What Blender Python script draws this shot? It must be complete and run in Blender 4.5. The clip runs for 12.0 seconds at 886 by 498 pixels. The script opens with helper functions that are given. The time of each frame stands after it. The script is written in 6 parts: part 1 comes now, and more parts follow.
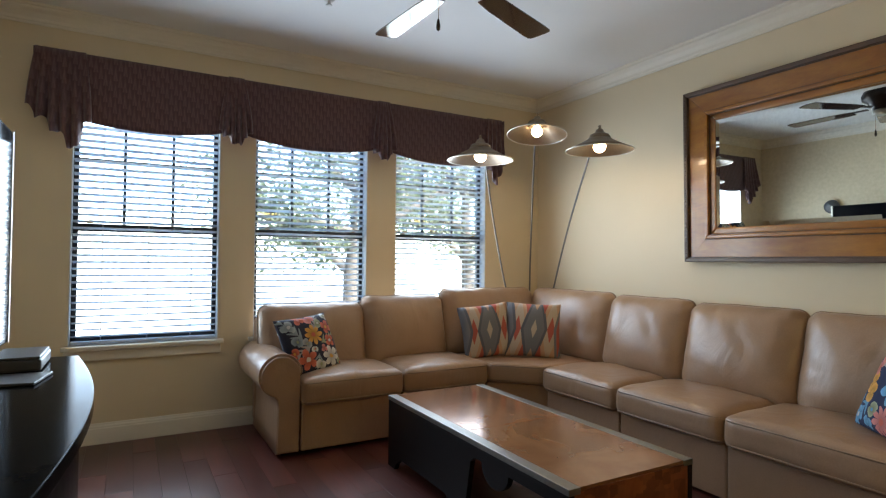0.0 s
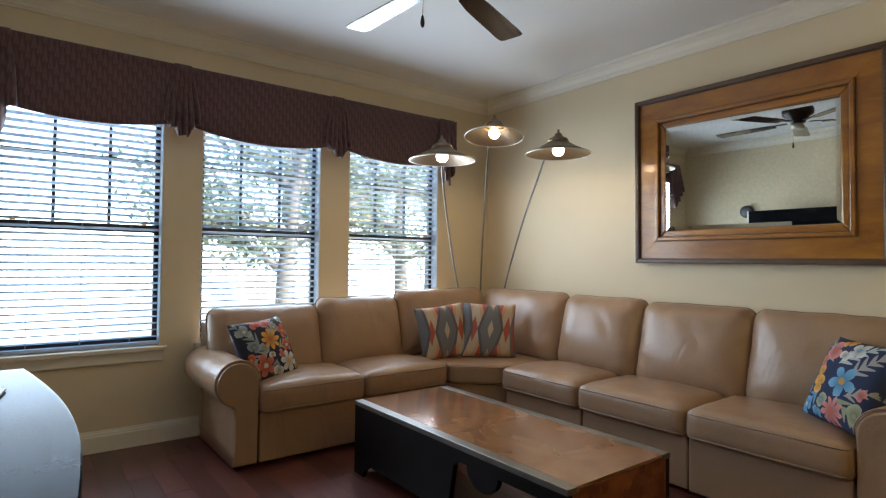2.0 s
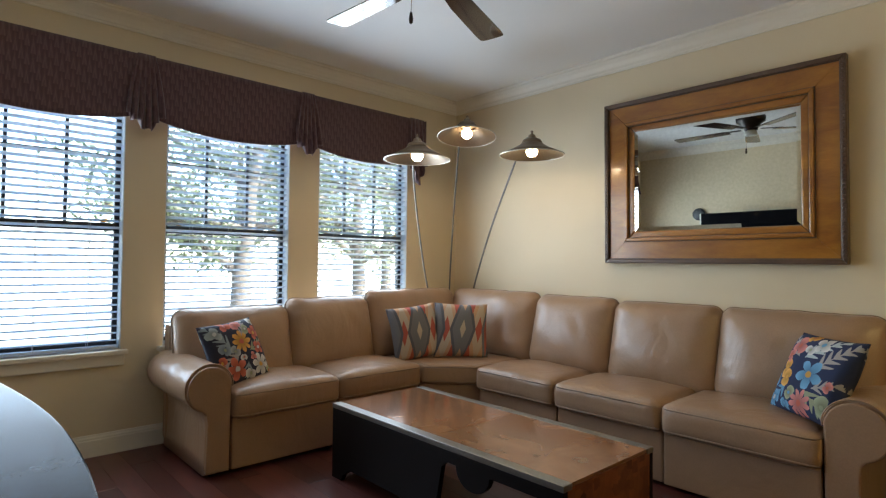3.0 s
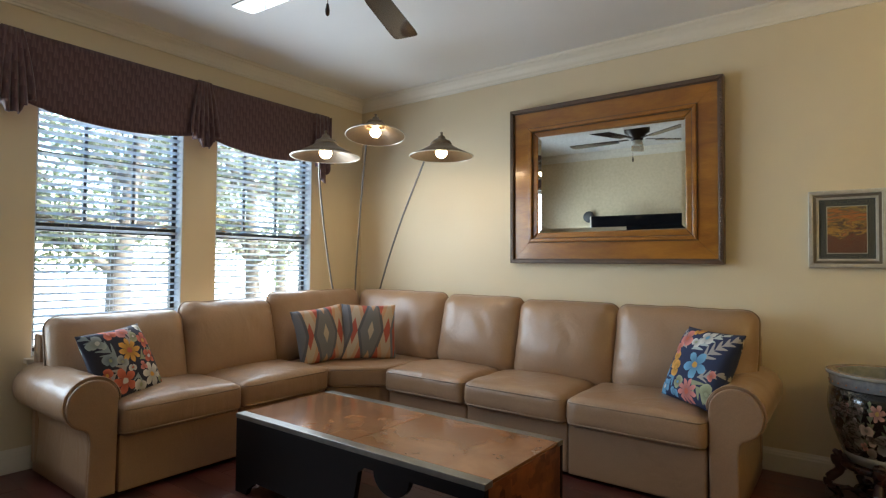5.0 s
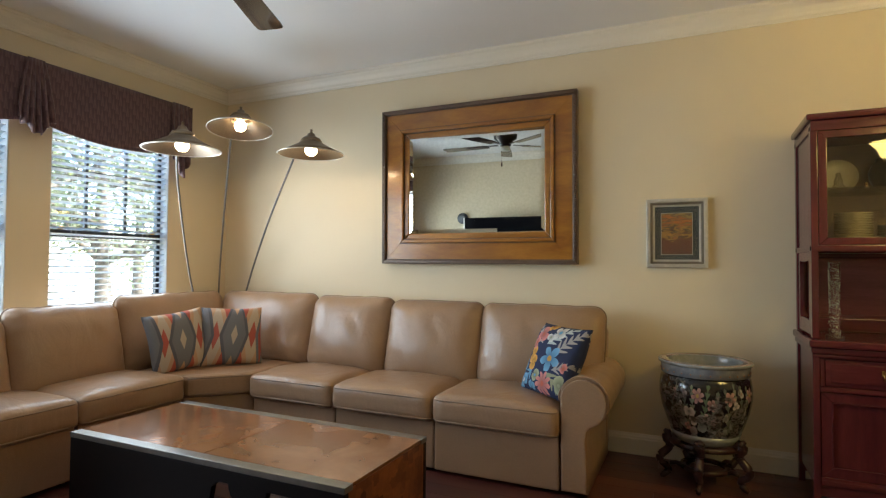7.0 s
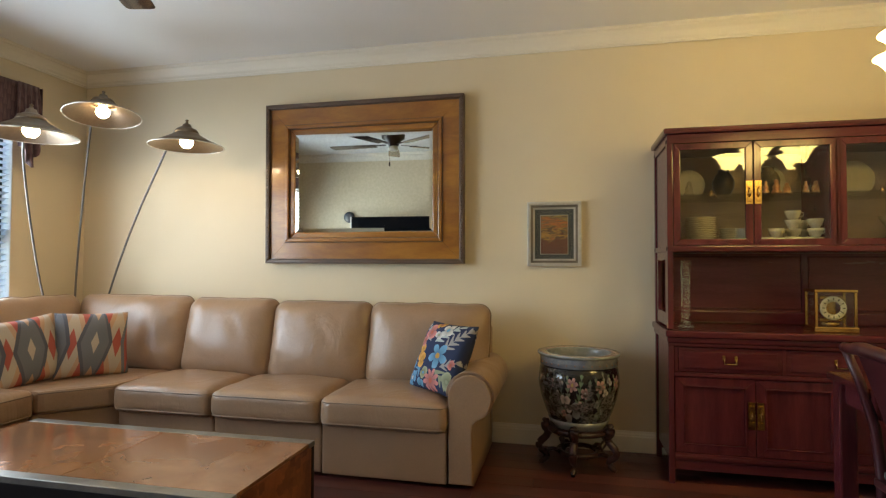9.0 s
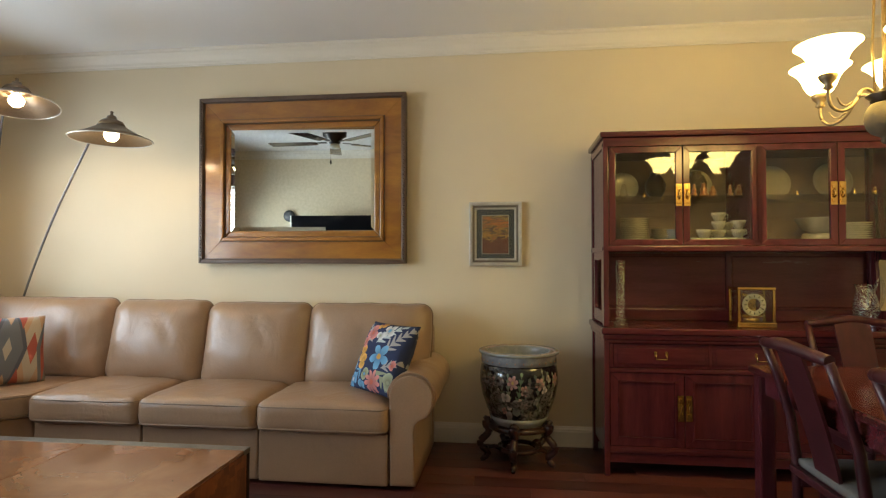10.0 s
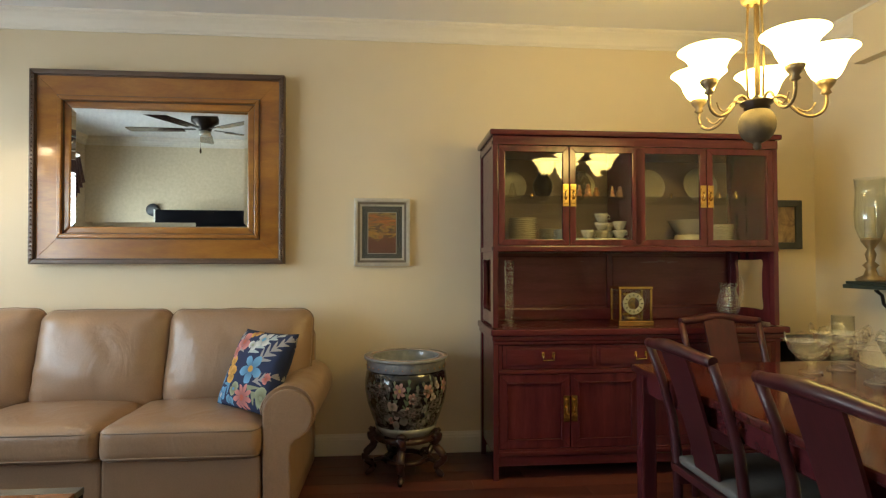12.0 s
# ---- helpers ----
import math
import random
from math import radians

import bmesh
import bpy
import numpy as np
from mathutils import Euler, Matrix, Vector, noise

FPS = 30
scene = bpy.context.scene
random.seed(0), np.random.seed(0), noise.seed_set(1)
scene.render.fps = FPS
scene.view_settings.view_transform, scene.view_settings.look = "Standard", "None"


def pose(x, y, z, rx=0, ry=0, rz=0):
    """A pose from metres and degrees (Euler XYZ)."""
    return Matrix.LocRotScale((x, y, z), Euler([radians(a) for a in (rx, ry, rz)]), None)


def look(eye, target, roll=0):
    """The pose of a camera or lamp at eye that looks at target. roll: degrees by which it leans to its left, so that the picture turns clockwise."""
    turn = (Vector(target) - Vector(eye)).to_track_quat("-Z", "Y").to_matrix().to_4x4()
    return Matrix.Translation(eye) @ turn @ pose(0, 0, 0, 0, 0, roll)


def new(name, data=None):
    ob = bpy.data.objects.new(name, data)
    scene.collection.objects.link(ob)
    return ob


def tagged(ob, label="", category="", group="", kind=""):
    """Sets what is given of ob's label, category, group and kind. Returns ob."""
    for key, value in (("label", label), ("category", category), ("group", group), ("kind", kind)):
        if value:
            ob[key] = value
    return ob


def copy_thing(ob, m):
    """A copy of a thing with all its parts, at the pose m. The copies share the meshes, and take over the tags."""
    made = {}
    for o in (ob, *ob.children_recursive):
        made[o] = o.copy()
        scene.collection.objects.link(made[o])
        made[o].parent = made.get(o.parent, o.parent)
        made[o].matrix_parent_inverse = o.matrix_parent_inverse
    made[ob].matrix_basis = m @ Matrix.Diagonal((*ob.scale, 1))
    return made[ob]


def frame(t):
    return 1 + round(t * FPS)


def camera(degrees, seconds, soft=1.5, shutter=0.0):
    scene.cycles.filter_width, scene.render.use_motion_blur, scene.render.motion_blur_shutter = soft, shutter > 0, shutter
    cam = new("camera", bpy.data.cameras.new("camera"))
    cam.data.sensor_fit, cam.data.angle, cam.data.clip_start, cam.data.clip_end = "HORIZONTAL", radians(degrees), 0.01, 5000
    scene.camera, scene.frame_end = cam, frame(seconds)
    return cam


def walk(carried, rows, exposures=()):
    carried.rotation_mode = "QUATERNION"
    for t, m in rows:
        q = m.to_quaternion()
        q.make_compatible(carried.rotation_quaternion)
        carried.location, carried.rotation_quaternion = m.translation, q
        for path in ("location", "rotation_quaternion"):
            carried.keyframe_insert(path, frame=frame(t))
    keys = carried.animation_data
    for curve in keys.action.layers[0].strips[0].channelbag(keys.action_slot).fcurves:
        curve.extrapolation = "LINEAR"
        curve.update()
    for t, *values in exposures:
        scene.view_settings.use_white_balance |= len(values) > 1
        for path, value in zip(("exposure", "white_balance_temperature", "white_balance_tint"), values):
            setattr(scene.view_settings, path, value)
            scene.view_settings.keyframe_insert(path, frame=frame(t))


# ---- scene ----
cam = camera(77.4, 12.0, soft=1.25)
PATH = [
    (0, (4.19, -3.419, 1.188), (2.45, -2.434, 1.233), 0.5),
    (0.5, (4.149, -3.461, 1.194), (2.44, -2.423, 1.237), 0.4),
    (1, (4.102, -3.508, 1.196), (2.428, -2.414, 1.24), 0.5),
    (1.5, (4.049, -3.569, 1.2), (2.418, -2.413, 1.243), 0.5),
    (2, (4.003, -3.624, 1.194), (2.419, -2.404, 1.24), 0.6),
    (2.5, (3.945, -3.686, 1.186), (2.415, -2.398, 1.235), 0.6),
    (4.5, (3.784, -3.783, 1.183), (2.509, -2.243, 1.238), 0.6),
    (5, (3.796, -3.777, 1.188), (2.602, -2.174, 1.242), 0.5),
    (5.5, (3.809, -3.778, 1.19), (2.706, -2.11, 1.243), 0.5),
    (6, (3.833, -3.765, 1.185), (2.821, -2.04, 1.24), 0.5),
    (6.5, (3.842, -3.759, 1.186), (2.924, -1.983, 1.241), 0.4),
    (7, (3.858, -3.742, 1.195), (3.032, -1.921, 1.251), 0.4),
    (9, (3.842, -3.758, 1.195), (3.406, -1.807, 1.251), 0.2),
    (9.5, (3.846, -3.758, 1.197), (3.512, -1.787, 1.252), 0.1),
    (10, (3.849, -3.741, 1.196), (3.614, -1.756, 1.251), 0.1),
    (10.5, (3.847, -3.706, 1.189), (3.711, -1.712, 1.244), 0.1),
    (11, (3.844, -3.658, 1.194), (3.811, -1.658, 1.245), 0.0),
    (11.5, (3.842, -3.607, 1.203), (3.913, -1.609, 1.251), -0.0),
    (12, (3.849, -3.541, 1.212), (4.019, -1.549, 1.259), -0.0),
]
walk(cam, [(t, look(eye, aim, lean)) for t, eye, aim, lean in PATH],
     exposures=((0, 3.70, 6000, 10), (2.5, 3.69, 6050, 10), (5.5, 3.84, 6250, 9), (7.0, 3.95, 6300, 9), (9.5, 4.10, 6370, 9), (12.0, 4.16, 6450, 7)))

# ---- world, sun, exposure ----
world = bpy.data.worlds.new("sky")
scene.world = world
world.use_nodes = True
wn = world.node_tree
sky = wn.nodes.new("ShaderNodeTexSky")
sky.sky_type = "NISHITA"
sky.sun_disc = False
sky.sun_elevation = radians(40)
sky.sun_rotation = radians(60)
wn.links.new(sky.outputs[0], wn.nodes["Background"].inputs[0])
wn.nodes["Background"].inputs[1].default_value = 0.15
sun = new("sun", bpy.data.lights.new("sun", "SUN"))
sun.data.energy = 5.0
sun.data.angle = radians(0.5)
sun.data.color = (1.0, 0.94, 0.85)
sun.matrix_world = look((6 * math.sin(radians(60)), 6 * math.cos(radians(60)), 5.03), (0, 0, 0))

# daylight entering by the three windows
for y in (-3.31, -2.19, -1.055):
    lit = bpy.data.lights.new("window_daylight", "AREA")
    lit.shape = "RECTANGLE"
    lit.size, lit.size_y = 1.45, 0.84
    lit.energy = 1.45
    lit.spread = radians(152)
    lit.color = (0.80, 0.91, 1.0)
    new("window_daylight", lit).matrix_world = look((0.006, y, 1.38), (1.0, y, 1.38), 90)

# ---- materials ----


def link(nt, a, b):
    nt.links.new(a, b)


def ramp(nt, fac, stops, mode="LINEAR"):
    node = nt.nodes.new("ShaderNodeValToRGB")
    node.color_ramp.interpolation = mode
    els = node.color_ramp.elements
    while len(els) < len(stops):
        els.new(0.5)
    for e, (p, c) in zip(els, stops):
        e.position, e.color = p, (*c, 1)
    link(nt, fac, node.inputs[0])
    return node.outputs[0]


def calc(nt, op, a, b=None, c=None):
    node = nt.nodes.new("ShaderNodeMath")
    node.operation = op
    for i, v in enumerate((a, b, c)):
        if v is None:
            continue
        if isinstance(v, (int, float)):
            node.inputs[i].default_value = v
        else:
            link(nt, v, node.inputs[i])
    return node.outputs[0]


def blend(nt, fac, a, b, mode="MIX"):
    node = nt.nodes.new("ShaderNodeMix")
    node.data_type = "RGBA"
    node.blend_type = mode
    for sock, v in ((node.inputs["Factor"], fac), (node.inputs[6], a), (node.inputs[7], b)):
        if isinstance(v, (int, float)):
            sock.default_value = v
        elif isinstance(v, tuple):
            sock.default_value = (*v, 1)
        else:
            link(nt, v, sock)
    return node.outputs[2]


def coords(nt, stretch=(1, 1, 1), uv=False):
    tc = nt.nodes.new("ShaderNodeTexCoord")
    mp = nt.nodes.new("ShaderNodeMapping")
    mp.inputs["Scale"].default_value = stretch
    link(nt, tc.outputs["UV" if uv else "Object"], mp.inputs[0])
    return mp.outputs[0]


def grain(nt, vec, scale, detail=3.0, rough=0.55, twist=0.0):
    node = nt.nodes.new("ShaderNodeTexNoise")
    node.inputs["Scale"].default_value = scale
    node.inputs["Detail"].default_value = detail
    node.inputs["Roughness"].default_value = rough
    node.inputs["Distortion"].default_value = twist
    link(nt, vec, node.inputs["Vector"])
    return node.outputs[0]


def relief(nt, height, strength, distance=0.01):
    node = nt.nodes.new("ShaderNodeBump")
    node.inputs["Strength"].default_value = strength
    node.inputs["Distance"].default_value = distance
    link(nt, height, node.inputs["Height"])
    return node.outputs[0]


def bare(name):
    m = bpy.data.materials.new(name)
    m.use_nodes = True
    return m, m.node_tree, m.node_tree.nodes["Principled BSDF"]


def surface(name, colour, other=None, rough=0.5, metal=0.0, scale=3.0, fine=60.0, bump=0.1, stretch=(1, 1, 1), coat=0.0,
            rand=0.0, twist=0.0, depth=0.004, blotch=0.22):
    """Two tones mixed by broad noise, fine grain in tone, gloss and relief."""
    m, nt, b = bare(name)
    other = other or tuple(c * 0.78 for c in colour)
    vec = coords(nt, stretch)
    broad, small = grain(nt, vec, scale, 4, 0.6, twist), grain(nt, vec, fine, 3)
    base = ramp(nt, broad, ((0.32, other), (0.68, colour)))
    base = blend(nt, blotch, base, ramp(nt, small, ((0.3, (0.55, 0.55, 0.55)), (0.7, (1.15, 1.15, 1.15)))), "MULTIPLY")
    if rand:
        info = nt.nodes.new("ShaderNodeObjectInfo")
        lo, hi = 1 - rand, 1 + rand
        base = blend(nt, 1.0, base, ramp(nt, info.outputs["Random"], ((0, (lo, lo, lo)), (1, (hi, hi * 0.97, hi * 0.93)))), "MULTIPLY")
    link(nt, base, b.inputs["Base Color"])
    r = nt.nodes.new("ShaderNodeMapRange")
    r.inputs["To Min"].default_value, r.inputs["To Max"].default_value = rough * 0.85, min(1, rough * 1.15)
    link(nt, broad, r.inputs[0])
    link(nt, r.outputs[0], b.inputs["Roughness"])
    b.inputs["Metallic"].default_value = metal
    b.inputs["Coat Weight"].default_value = coat
    b.inputs["Coat Roughness"].default_value = 0.12
    if bump:
        link(nt, relief(nt, small, bump, depth), b.inputs["Normal"])
    return m


def glow(name, colour, strength):
    m, nt, b = bare(name)
    b.inputs["Base Color"].default_value = (0.8, 0.76, 0.66, 1)
    b.inputs["Emission Color"].default_value = (*colour, 1)
    b.inputs["Emission Strength"].default_value = strength
    b.inputs["Roughness"].default_value = 0.4
    return m


def thin_glass(name, tint=(0.95, 0.97, 0.96), rough=0.0, least=0.045, power=5.0):
    m, nt, b = bare(name)
    nt.nodes.remove(b)
    clear, gloss, mix, fr = (nt.nodes.new(k) for k in ("ShaderNodeBsdfTransparent", "ShaderNodeBsdfGlossy", "ShaderNodeMixShader", "ShaderNodeLayerWeight"))
    clear.inputs[0].default_value = (*tint, 1)
    gloss.inputs["Roughness"].default_value = rough
    fr.inputs[0].default_value = 0.5
    glint = calc(nt, "ADD", calc(nt, "MULTIPLY", calc(nt, "POWER", fr.outputs["Facing"], power), 0.9 - least), least)
    link(nt, glint, mix.inputs[0])
    link(nt, clear.outputs[0], mix.inputs[1])
    link(nt, gloss.outputs[0], mix.inputs[2])
    link(nt, mix.outputs[0], nt.nodes["Material Output"].inputs[0])
    return m


def cut_glass(name):
    """Clear crystal with cut facets that glint."""
    m = thin_glass(name, (0.98, 0.985, 0.985), 0.03, 0.12, 2.6)
    nt = m.node_tree
    facets = nt.nodes.new("ShaderNodeTexVoronoi")
    facets.inputs["Scale"].default_value = 60
    link(nt, coords(nt), facets.inputs["Vector"])
    cut = relief(nt, facets.outputs["Distance"], 0.9, 0.01)
    for node in nt.nodes:
        if node.type == "BSDF_GLOSSY":
            link(nt, cut, node.inputs["Normal"])
    return m


WALL = surface("cream_wall_paint", (0.72, 0.615, 0.435), (0.69, 0.585, 0.405), 0.6, scale=0.9, fine=160, bump=0.015, depth=0.001, blotch=0.04)
CEIL = surface("ceiling_paint", (0.84, 0.83, 0.81), (0.81, 0.80, 0.78), 0.8, scale=0.8, fine=140, bump=0.05, depth=0.001, blotch=0.03)
TRIM = surface("trim_paint", (0.80, 0.75, 0.65), (0.77, 0.72, 0.62), 0.4, scale=1.5, fine=50, bump=0, blotch=0.03)
FLOORING = surface("cherry_floor_plank", (0.12, 0.036, 0.030), (0.075, 0.024, 0.021), 0.34, scale=1.6, fine=26, bump=0.08, stretch=(1, 9, 9), coat=0.2, rand=0.4, depth=0.001)
SUBFLOOR = surface("dark_joint", (0.02, 0.008, 0.006), rough=0.8)


def leather_material():
    """Tan hide: fine pores, soft creases, worn paler sheen."""
    m = surface("tan_leather", (0.385, 0.246, 0.152), (0.335, 0.213, 0.131), 0.38, scale=2.2, fine=150, bump=0.12, depth=0.002, coat=0.22)
    m.node_tree.nodes["Principled BSDF"].inputs["Coat Roughness"].default_value = 0.3
    nt = m.node_tree
    b = nt.nodes["Principled BSDF"]
    pores = b.inputs["Normal"].links[0].from_node
    folds = grain(nt, coords(nt, (1, 1, 0.55)), 5.0, 3, 0.5, 1.6)
    soft = nt.nodes.new("ShaderNodeBump")
    soft.inputs["Strength"].default_value, soft.inputs["Distance"].default_value = 0.36, 0.022
    ridge = calc(nt, "POWER", calc(nt, "SUBTRACT", 1.0, calc(nt, "MULTIPLY", calc(nt, "ABSOLUTE", calc(nt, "SUBTRACT", grain(nt, coords(nt, (1, 1, 0.6)), 3.6, 1, 0.4, 1.2), 0.5)), 5.0)), 3.0)
    link(nt, calc(nt, "ADD", folds, calc(nt, "MULTIPLY", ridge, 0.035)), soft.inputs["Height"])
    link(nt, soft.outputs[0], pores.inputs["Normal"])
    return m


LEATHER = leather_material()
SHADEMETAL = surface("warm_nickel_shade", (0.25, 0.19, 0.13), (0.20, 0.15, 0.10), 0.36, 0.85, scale=8, fine=70)
ROSE_TOP = surface("polished_rosewood_top", (0.085, 0.017, 0.017), (0.05, 0.011, 0.011), 0.12, scale=2.2, fine=30, bump=0.015, stretch=(1, 9, 9), coat=0.1, depth=0.001)
STANDWOOD = surface("blackened_rosewood", (0.045, 0.014, 0.012), (0.028, 0.009, 0.008), 0.28, scale=5, fine=40, bump=0.05)
# leather welt, darker than the hide: the seam groove's shade is in its colour
PIPING = surface("shaded_leather_piping", (0.29, 0.195, 0.125), rough=0.4, fine=90)
ROSE = surface("rosewood", (0.118, 0.0215, 0.026), (0.066, 0.0125, 0.017), 0.22, scale=2.2, fine=30, bump=0.05, stretch=(9, 9, 1), coat=0.3, depth=0.001)
ROSE_H = surface("rosewood_level_grain", (0.118, 0.0215, 0.026), (0.066, 0.0125, 0.017), 0.22, scale=2.2, fine=30, bump=0.05, stretch=(1, 9, 9), coat=0.3, depth=0.001)
# lighter copy of the rosewood, chandelier light included in the colour
ROSE_LIT = surface("lit_rosewood_back", (0.165, 0.040, 0.036), (0.115, 0.028, 0.026), 0.26, scale=2, fine=30, bump=0.05, stretch=(1, 8, 8), depth=0.001)
CHAIRWOOD = surface("dark_rosewood_chair", (0.075, 0.016, 0.020), (0.040, 0.010, 0.013), 0.36, scale=2.4, fine=34, bump=0.05, stretch=(8, 8, 1), depth=0.001)
BRASS = surface("brass", (0.75, 0.50, 0.17), (0.62, 0.40, 0.13), 0.22, 1.0, scale=20, fine=90, bump=0.03)
AMBER = surface("golden_brown_frame_wood", (0.41, 0.172, 0.020), (0.24, 0.088, 0.011), 0.30, scale=2.4, fine=26, bump=0.05, stretch=(1, 4, 4), coat=0.45, depth=0.001, twist=0.6)
BEAD = surface("dark_carved_edge", (0.13, 0.078, 0.05), (0.08, 0.048, 0.03), 0.36, fine=50)
STEM = surface("nickel_stem", (0.21, 0.20, 0.19), (0.16, 0.155, 0.15), 0.45, 0.7, scale=8, fine=70)
SILVER = surface("brushed_silver", (0.74, 0.72, 0.68), (0.60, 0.58, 0.54), 0.38, 0.75, scale=6, fine=80)
PEWTER = surface("brushed_nickel", (0.29, 0.26, 0.23), (0.23, 0.21, 0.18), 0.35, 0.9, scale=8, fine=70)
COPPER = surface("mottled_copper_sheet", (0.40, 0.200, 0.098), (0.28, 0.125, 0.06), 0.15, 0.4, scale=3.0, fine=14, bump=0.05, rand=0.12, twist=1.2, depth=0.002)


def patch_material():
    """Small overlapping copper scraps, some burnt dark."""
    m = surface("copper_patchwork", (0.30, 0.115, 0.05), (0.20, 0.07, 0.032), 0.3, 0.4, scale=6, fine=50, bump=0.1)
    nt = m.node_tree
    b = nt.nodes["Principled BSDF"]
    base = b.inputs["Base Color"].links[0].from_socket
    cells = nt.nodes.new("ShaderNodeTexVoronoi")
    cells.distance = "CHEBYCHEV"
    cells.inputs["Scale"].default_value = 24
    link(nt, coords(nt), cells.inputs["Vector"])
    split = nt.nodes.new("ShaderNodeSeparateColor")
    link(nt, cells.outputs["Color"], split.inputs[0])
    tone = ramp(nt, split.outputs[0], ((0.0, (0.16, 0.14, 0.13)), (0.10, (0.62, 0.60, 0.58)), (0.55, (1, 1, 1)), (1, (1.5, 1.35, 1.2))))
    link(nt, blend(nt, 0.75, base, tone, "MULTIPLY"), b.inputs["Base Color"])
    return m


COPPER_END = patch_material()
STEEL = surface("zinc_edge", (0.27, 0.265, 0.24), (0.20, 0.195, 0.18), 0.35, 0.7, scale=6, fine=60)
BLACKWOOD = surface("black_stained_wood", (0.008, 0.0055, 0.006), (0.005, 0.004, 0.0045), 0.45, scale=3, fine=40, stretch=(1, 6, 6))
BLACKWOOD.node_tree.nodes["Principled BSDF"].inputs["Specular IOR Level"].default_value = 0.18
LACQUER = surface("black_lacquer", (0.010, 0.011, 0.013), (0.008, 0.009, 0.011), 0.13, scale=3, fine=60, bump=0.004, coat=0)
LACQUER.node_tree.nodes["Principled BSDF"].inputs["Specular IOR Level"].default_value = 0.006
BRONZE = surface("dark_bronze_sash", (0.022, 0.025, 0.032), (0.016, 0.018, 0.024), 0.45)
SLAT = surface("white_blind_slat", (0.76, 0.79, 0.82), (0.73, 0.76, 0.79), 0.45, fine=40, bump=0.03)
nt = SLAT.node_tree
b = nt.nodes["Principled BSDF"]
passing, both = nt.nodes.new("ShaderNodeBsdfTranslucent"), nt.nodes.new("ShaderNodeMixShader")
passing.inputs[0].default_value = (0.74, 0.80, 0.86, 1)
both.inputs[0].default_value = 0.35
link(nt, b.outputs[0], both.inputs[1])
link(nt, passing.outputs[0], both.inputs[2])
link(nt, both.outputs[0], nt.nodes["Material Output"].inputs[0])
CORD = surface("blind_cord", (0.70, 0.70, 0.70), rough=0.8)
FANBLADE = surface("dark_walnut_fan_blade", (0.05, 0.022, 0.014), (0.03, 0.014, 0.01), 0.07, scale=2, fine=24, bump=0.01, stretch=(1, 8, 8), coat=0.15, depth=0.001)
FANMETAL = surface("oiled_bronze", (0.035, 0.025, 0.02), rough=0.35, metal=0.6)
ANTIQUE = surface("antique_gold_metal", (0.31, 0.23, 0.125), (0.22, 0.16, 0.085), 0.48, 0.6, scale=10, fine=60)
PORCELAIN = surface("white_porcelain", (0.62, 0.555, 0.43), (0.55, 0.48, 0.36), 0.2, scale=8, fine=40, bump=0.01, coat=0.3)
CELADON = surface("grey_glazed_rim", (0.31, 0.32, 0.31), (0.23, 0.25, 0.255), 0.2, scale=22, fine=60, bump=0.02, coat=0.4)
BLUEWHITE = surface("blue_white_glaze", (0.42, 0.45, 0.47), (0.27, 0.31, 0.36), 0.2, scale=26, fine=60, bump=0.01, coat=0.4)
RIMPAINT = surface("painted_rim", (0.36, 0.33, 0.30), (0.30, 0.17, 0.15), 0.2, scale=34, fine=70, bump=0.01, coat=0.4)
GILT = surface("gilded_figure", (0.55, 0.30, 0.12), (0.35, 0.12, 0.06), 0.35, 0.3, scale=40, fine=90)
# greyer brown rosewood, its tone raised to hold the chandelier's light behind the glass
ROSE_INNER_LIT = surface("lit_inner_rosewood", (0.36, 0.25, 0.18), (0.28, 0.19, 0.13), 0.5, scale=2, fine=30, stretch=(1, 8, 8))
MIRROR = surface("mirror_silver", (0.80, 0.85, 0.84), (0.79, 0.84, 0.83), 0.01, 1.0, bump=0)
PANE = thin_glass("clear_pane")
CRYSTAL = cut_glass("cut_crystal")
SCREEN = surface("glossy_screen", (0.008, 0.008, 0.010), (0.007, 0.007, 0.009), 0.06, bump=0)
SCREEN.node_tree.nodes["Principled BSDF"].inputs["Specular IOR Level"].default_value = 0.02
BULB = glow("warm_bulb", (1.0, 0.73, 0.42), 4.6)
SHADE_GLOW = glow("lit_alabaster_glass", (1.0, 0.70, 0.20), 1.5)
FROST = surface("frosted_glass", (0.62, 0.60, 0.54), (0.56, 0.54, 0.48), 0.35)
SEATPAD = surface("grey_seat_pad", (0.20, 0.185, 0.165), (0.14, 0.13, 0.118), 0.9, fine=90)
GRASS = surface("pale_paving", (0.42, 0.41, 0.37), (0.34, 0.33, 0.28), 0.9, scale=0.8, fine=18)
BARK = surface("grey_bark", (0.055, 0.045, 0.036), (0.03, 0.025, 0.02), 0.9, scale=6, fine=30, bump=0.5, stretch=(4, 4, 1))


def leaf_material():
    m, nt, b = bare("leaf")
    geo = nt.nodes.new("ShaderNodeNewGeometry")
    tone = ramp(nt, geo.outputs["Random Per Island"], ((0, (0.045, 0.058, 0.042)), (0.6, (0.08, 0.095, 0.068)), (1, (0.115, 0.12, 0.095))))
    link(nt, tone, b.inputs["Base Color"])
    b.inputs["Roughness"].default_value = 0.45
    see = nt.nodes.new("ShaderNodeBsdfTranslucent")
    link(nt, blend(nt, 1.0, tone, (1.3, 1.35, 0.9), "MULTIPLY"), see.inputs[0])
    mix = nt.nodes.new("ShaderNodeMixShader")
    mix.inputs[0].default_value = 0.6
    link(nt, b.outputs[0], mix.inputs[1])
    link(nt, see.outputs[0], mix.inputs[2])
    link(nt, mix.outputs[0], nt.nodes["Material Output"].inputs[0])
    return m


LEAF = leaf_material()


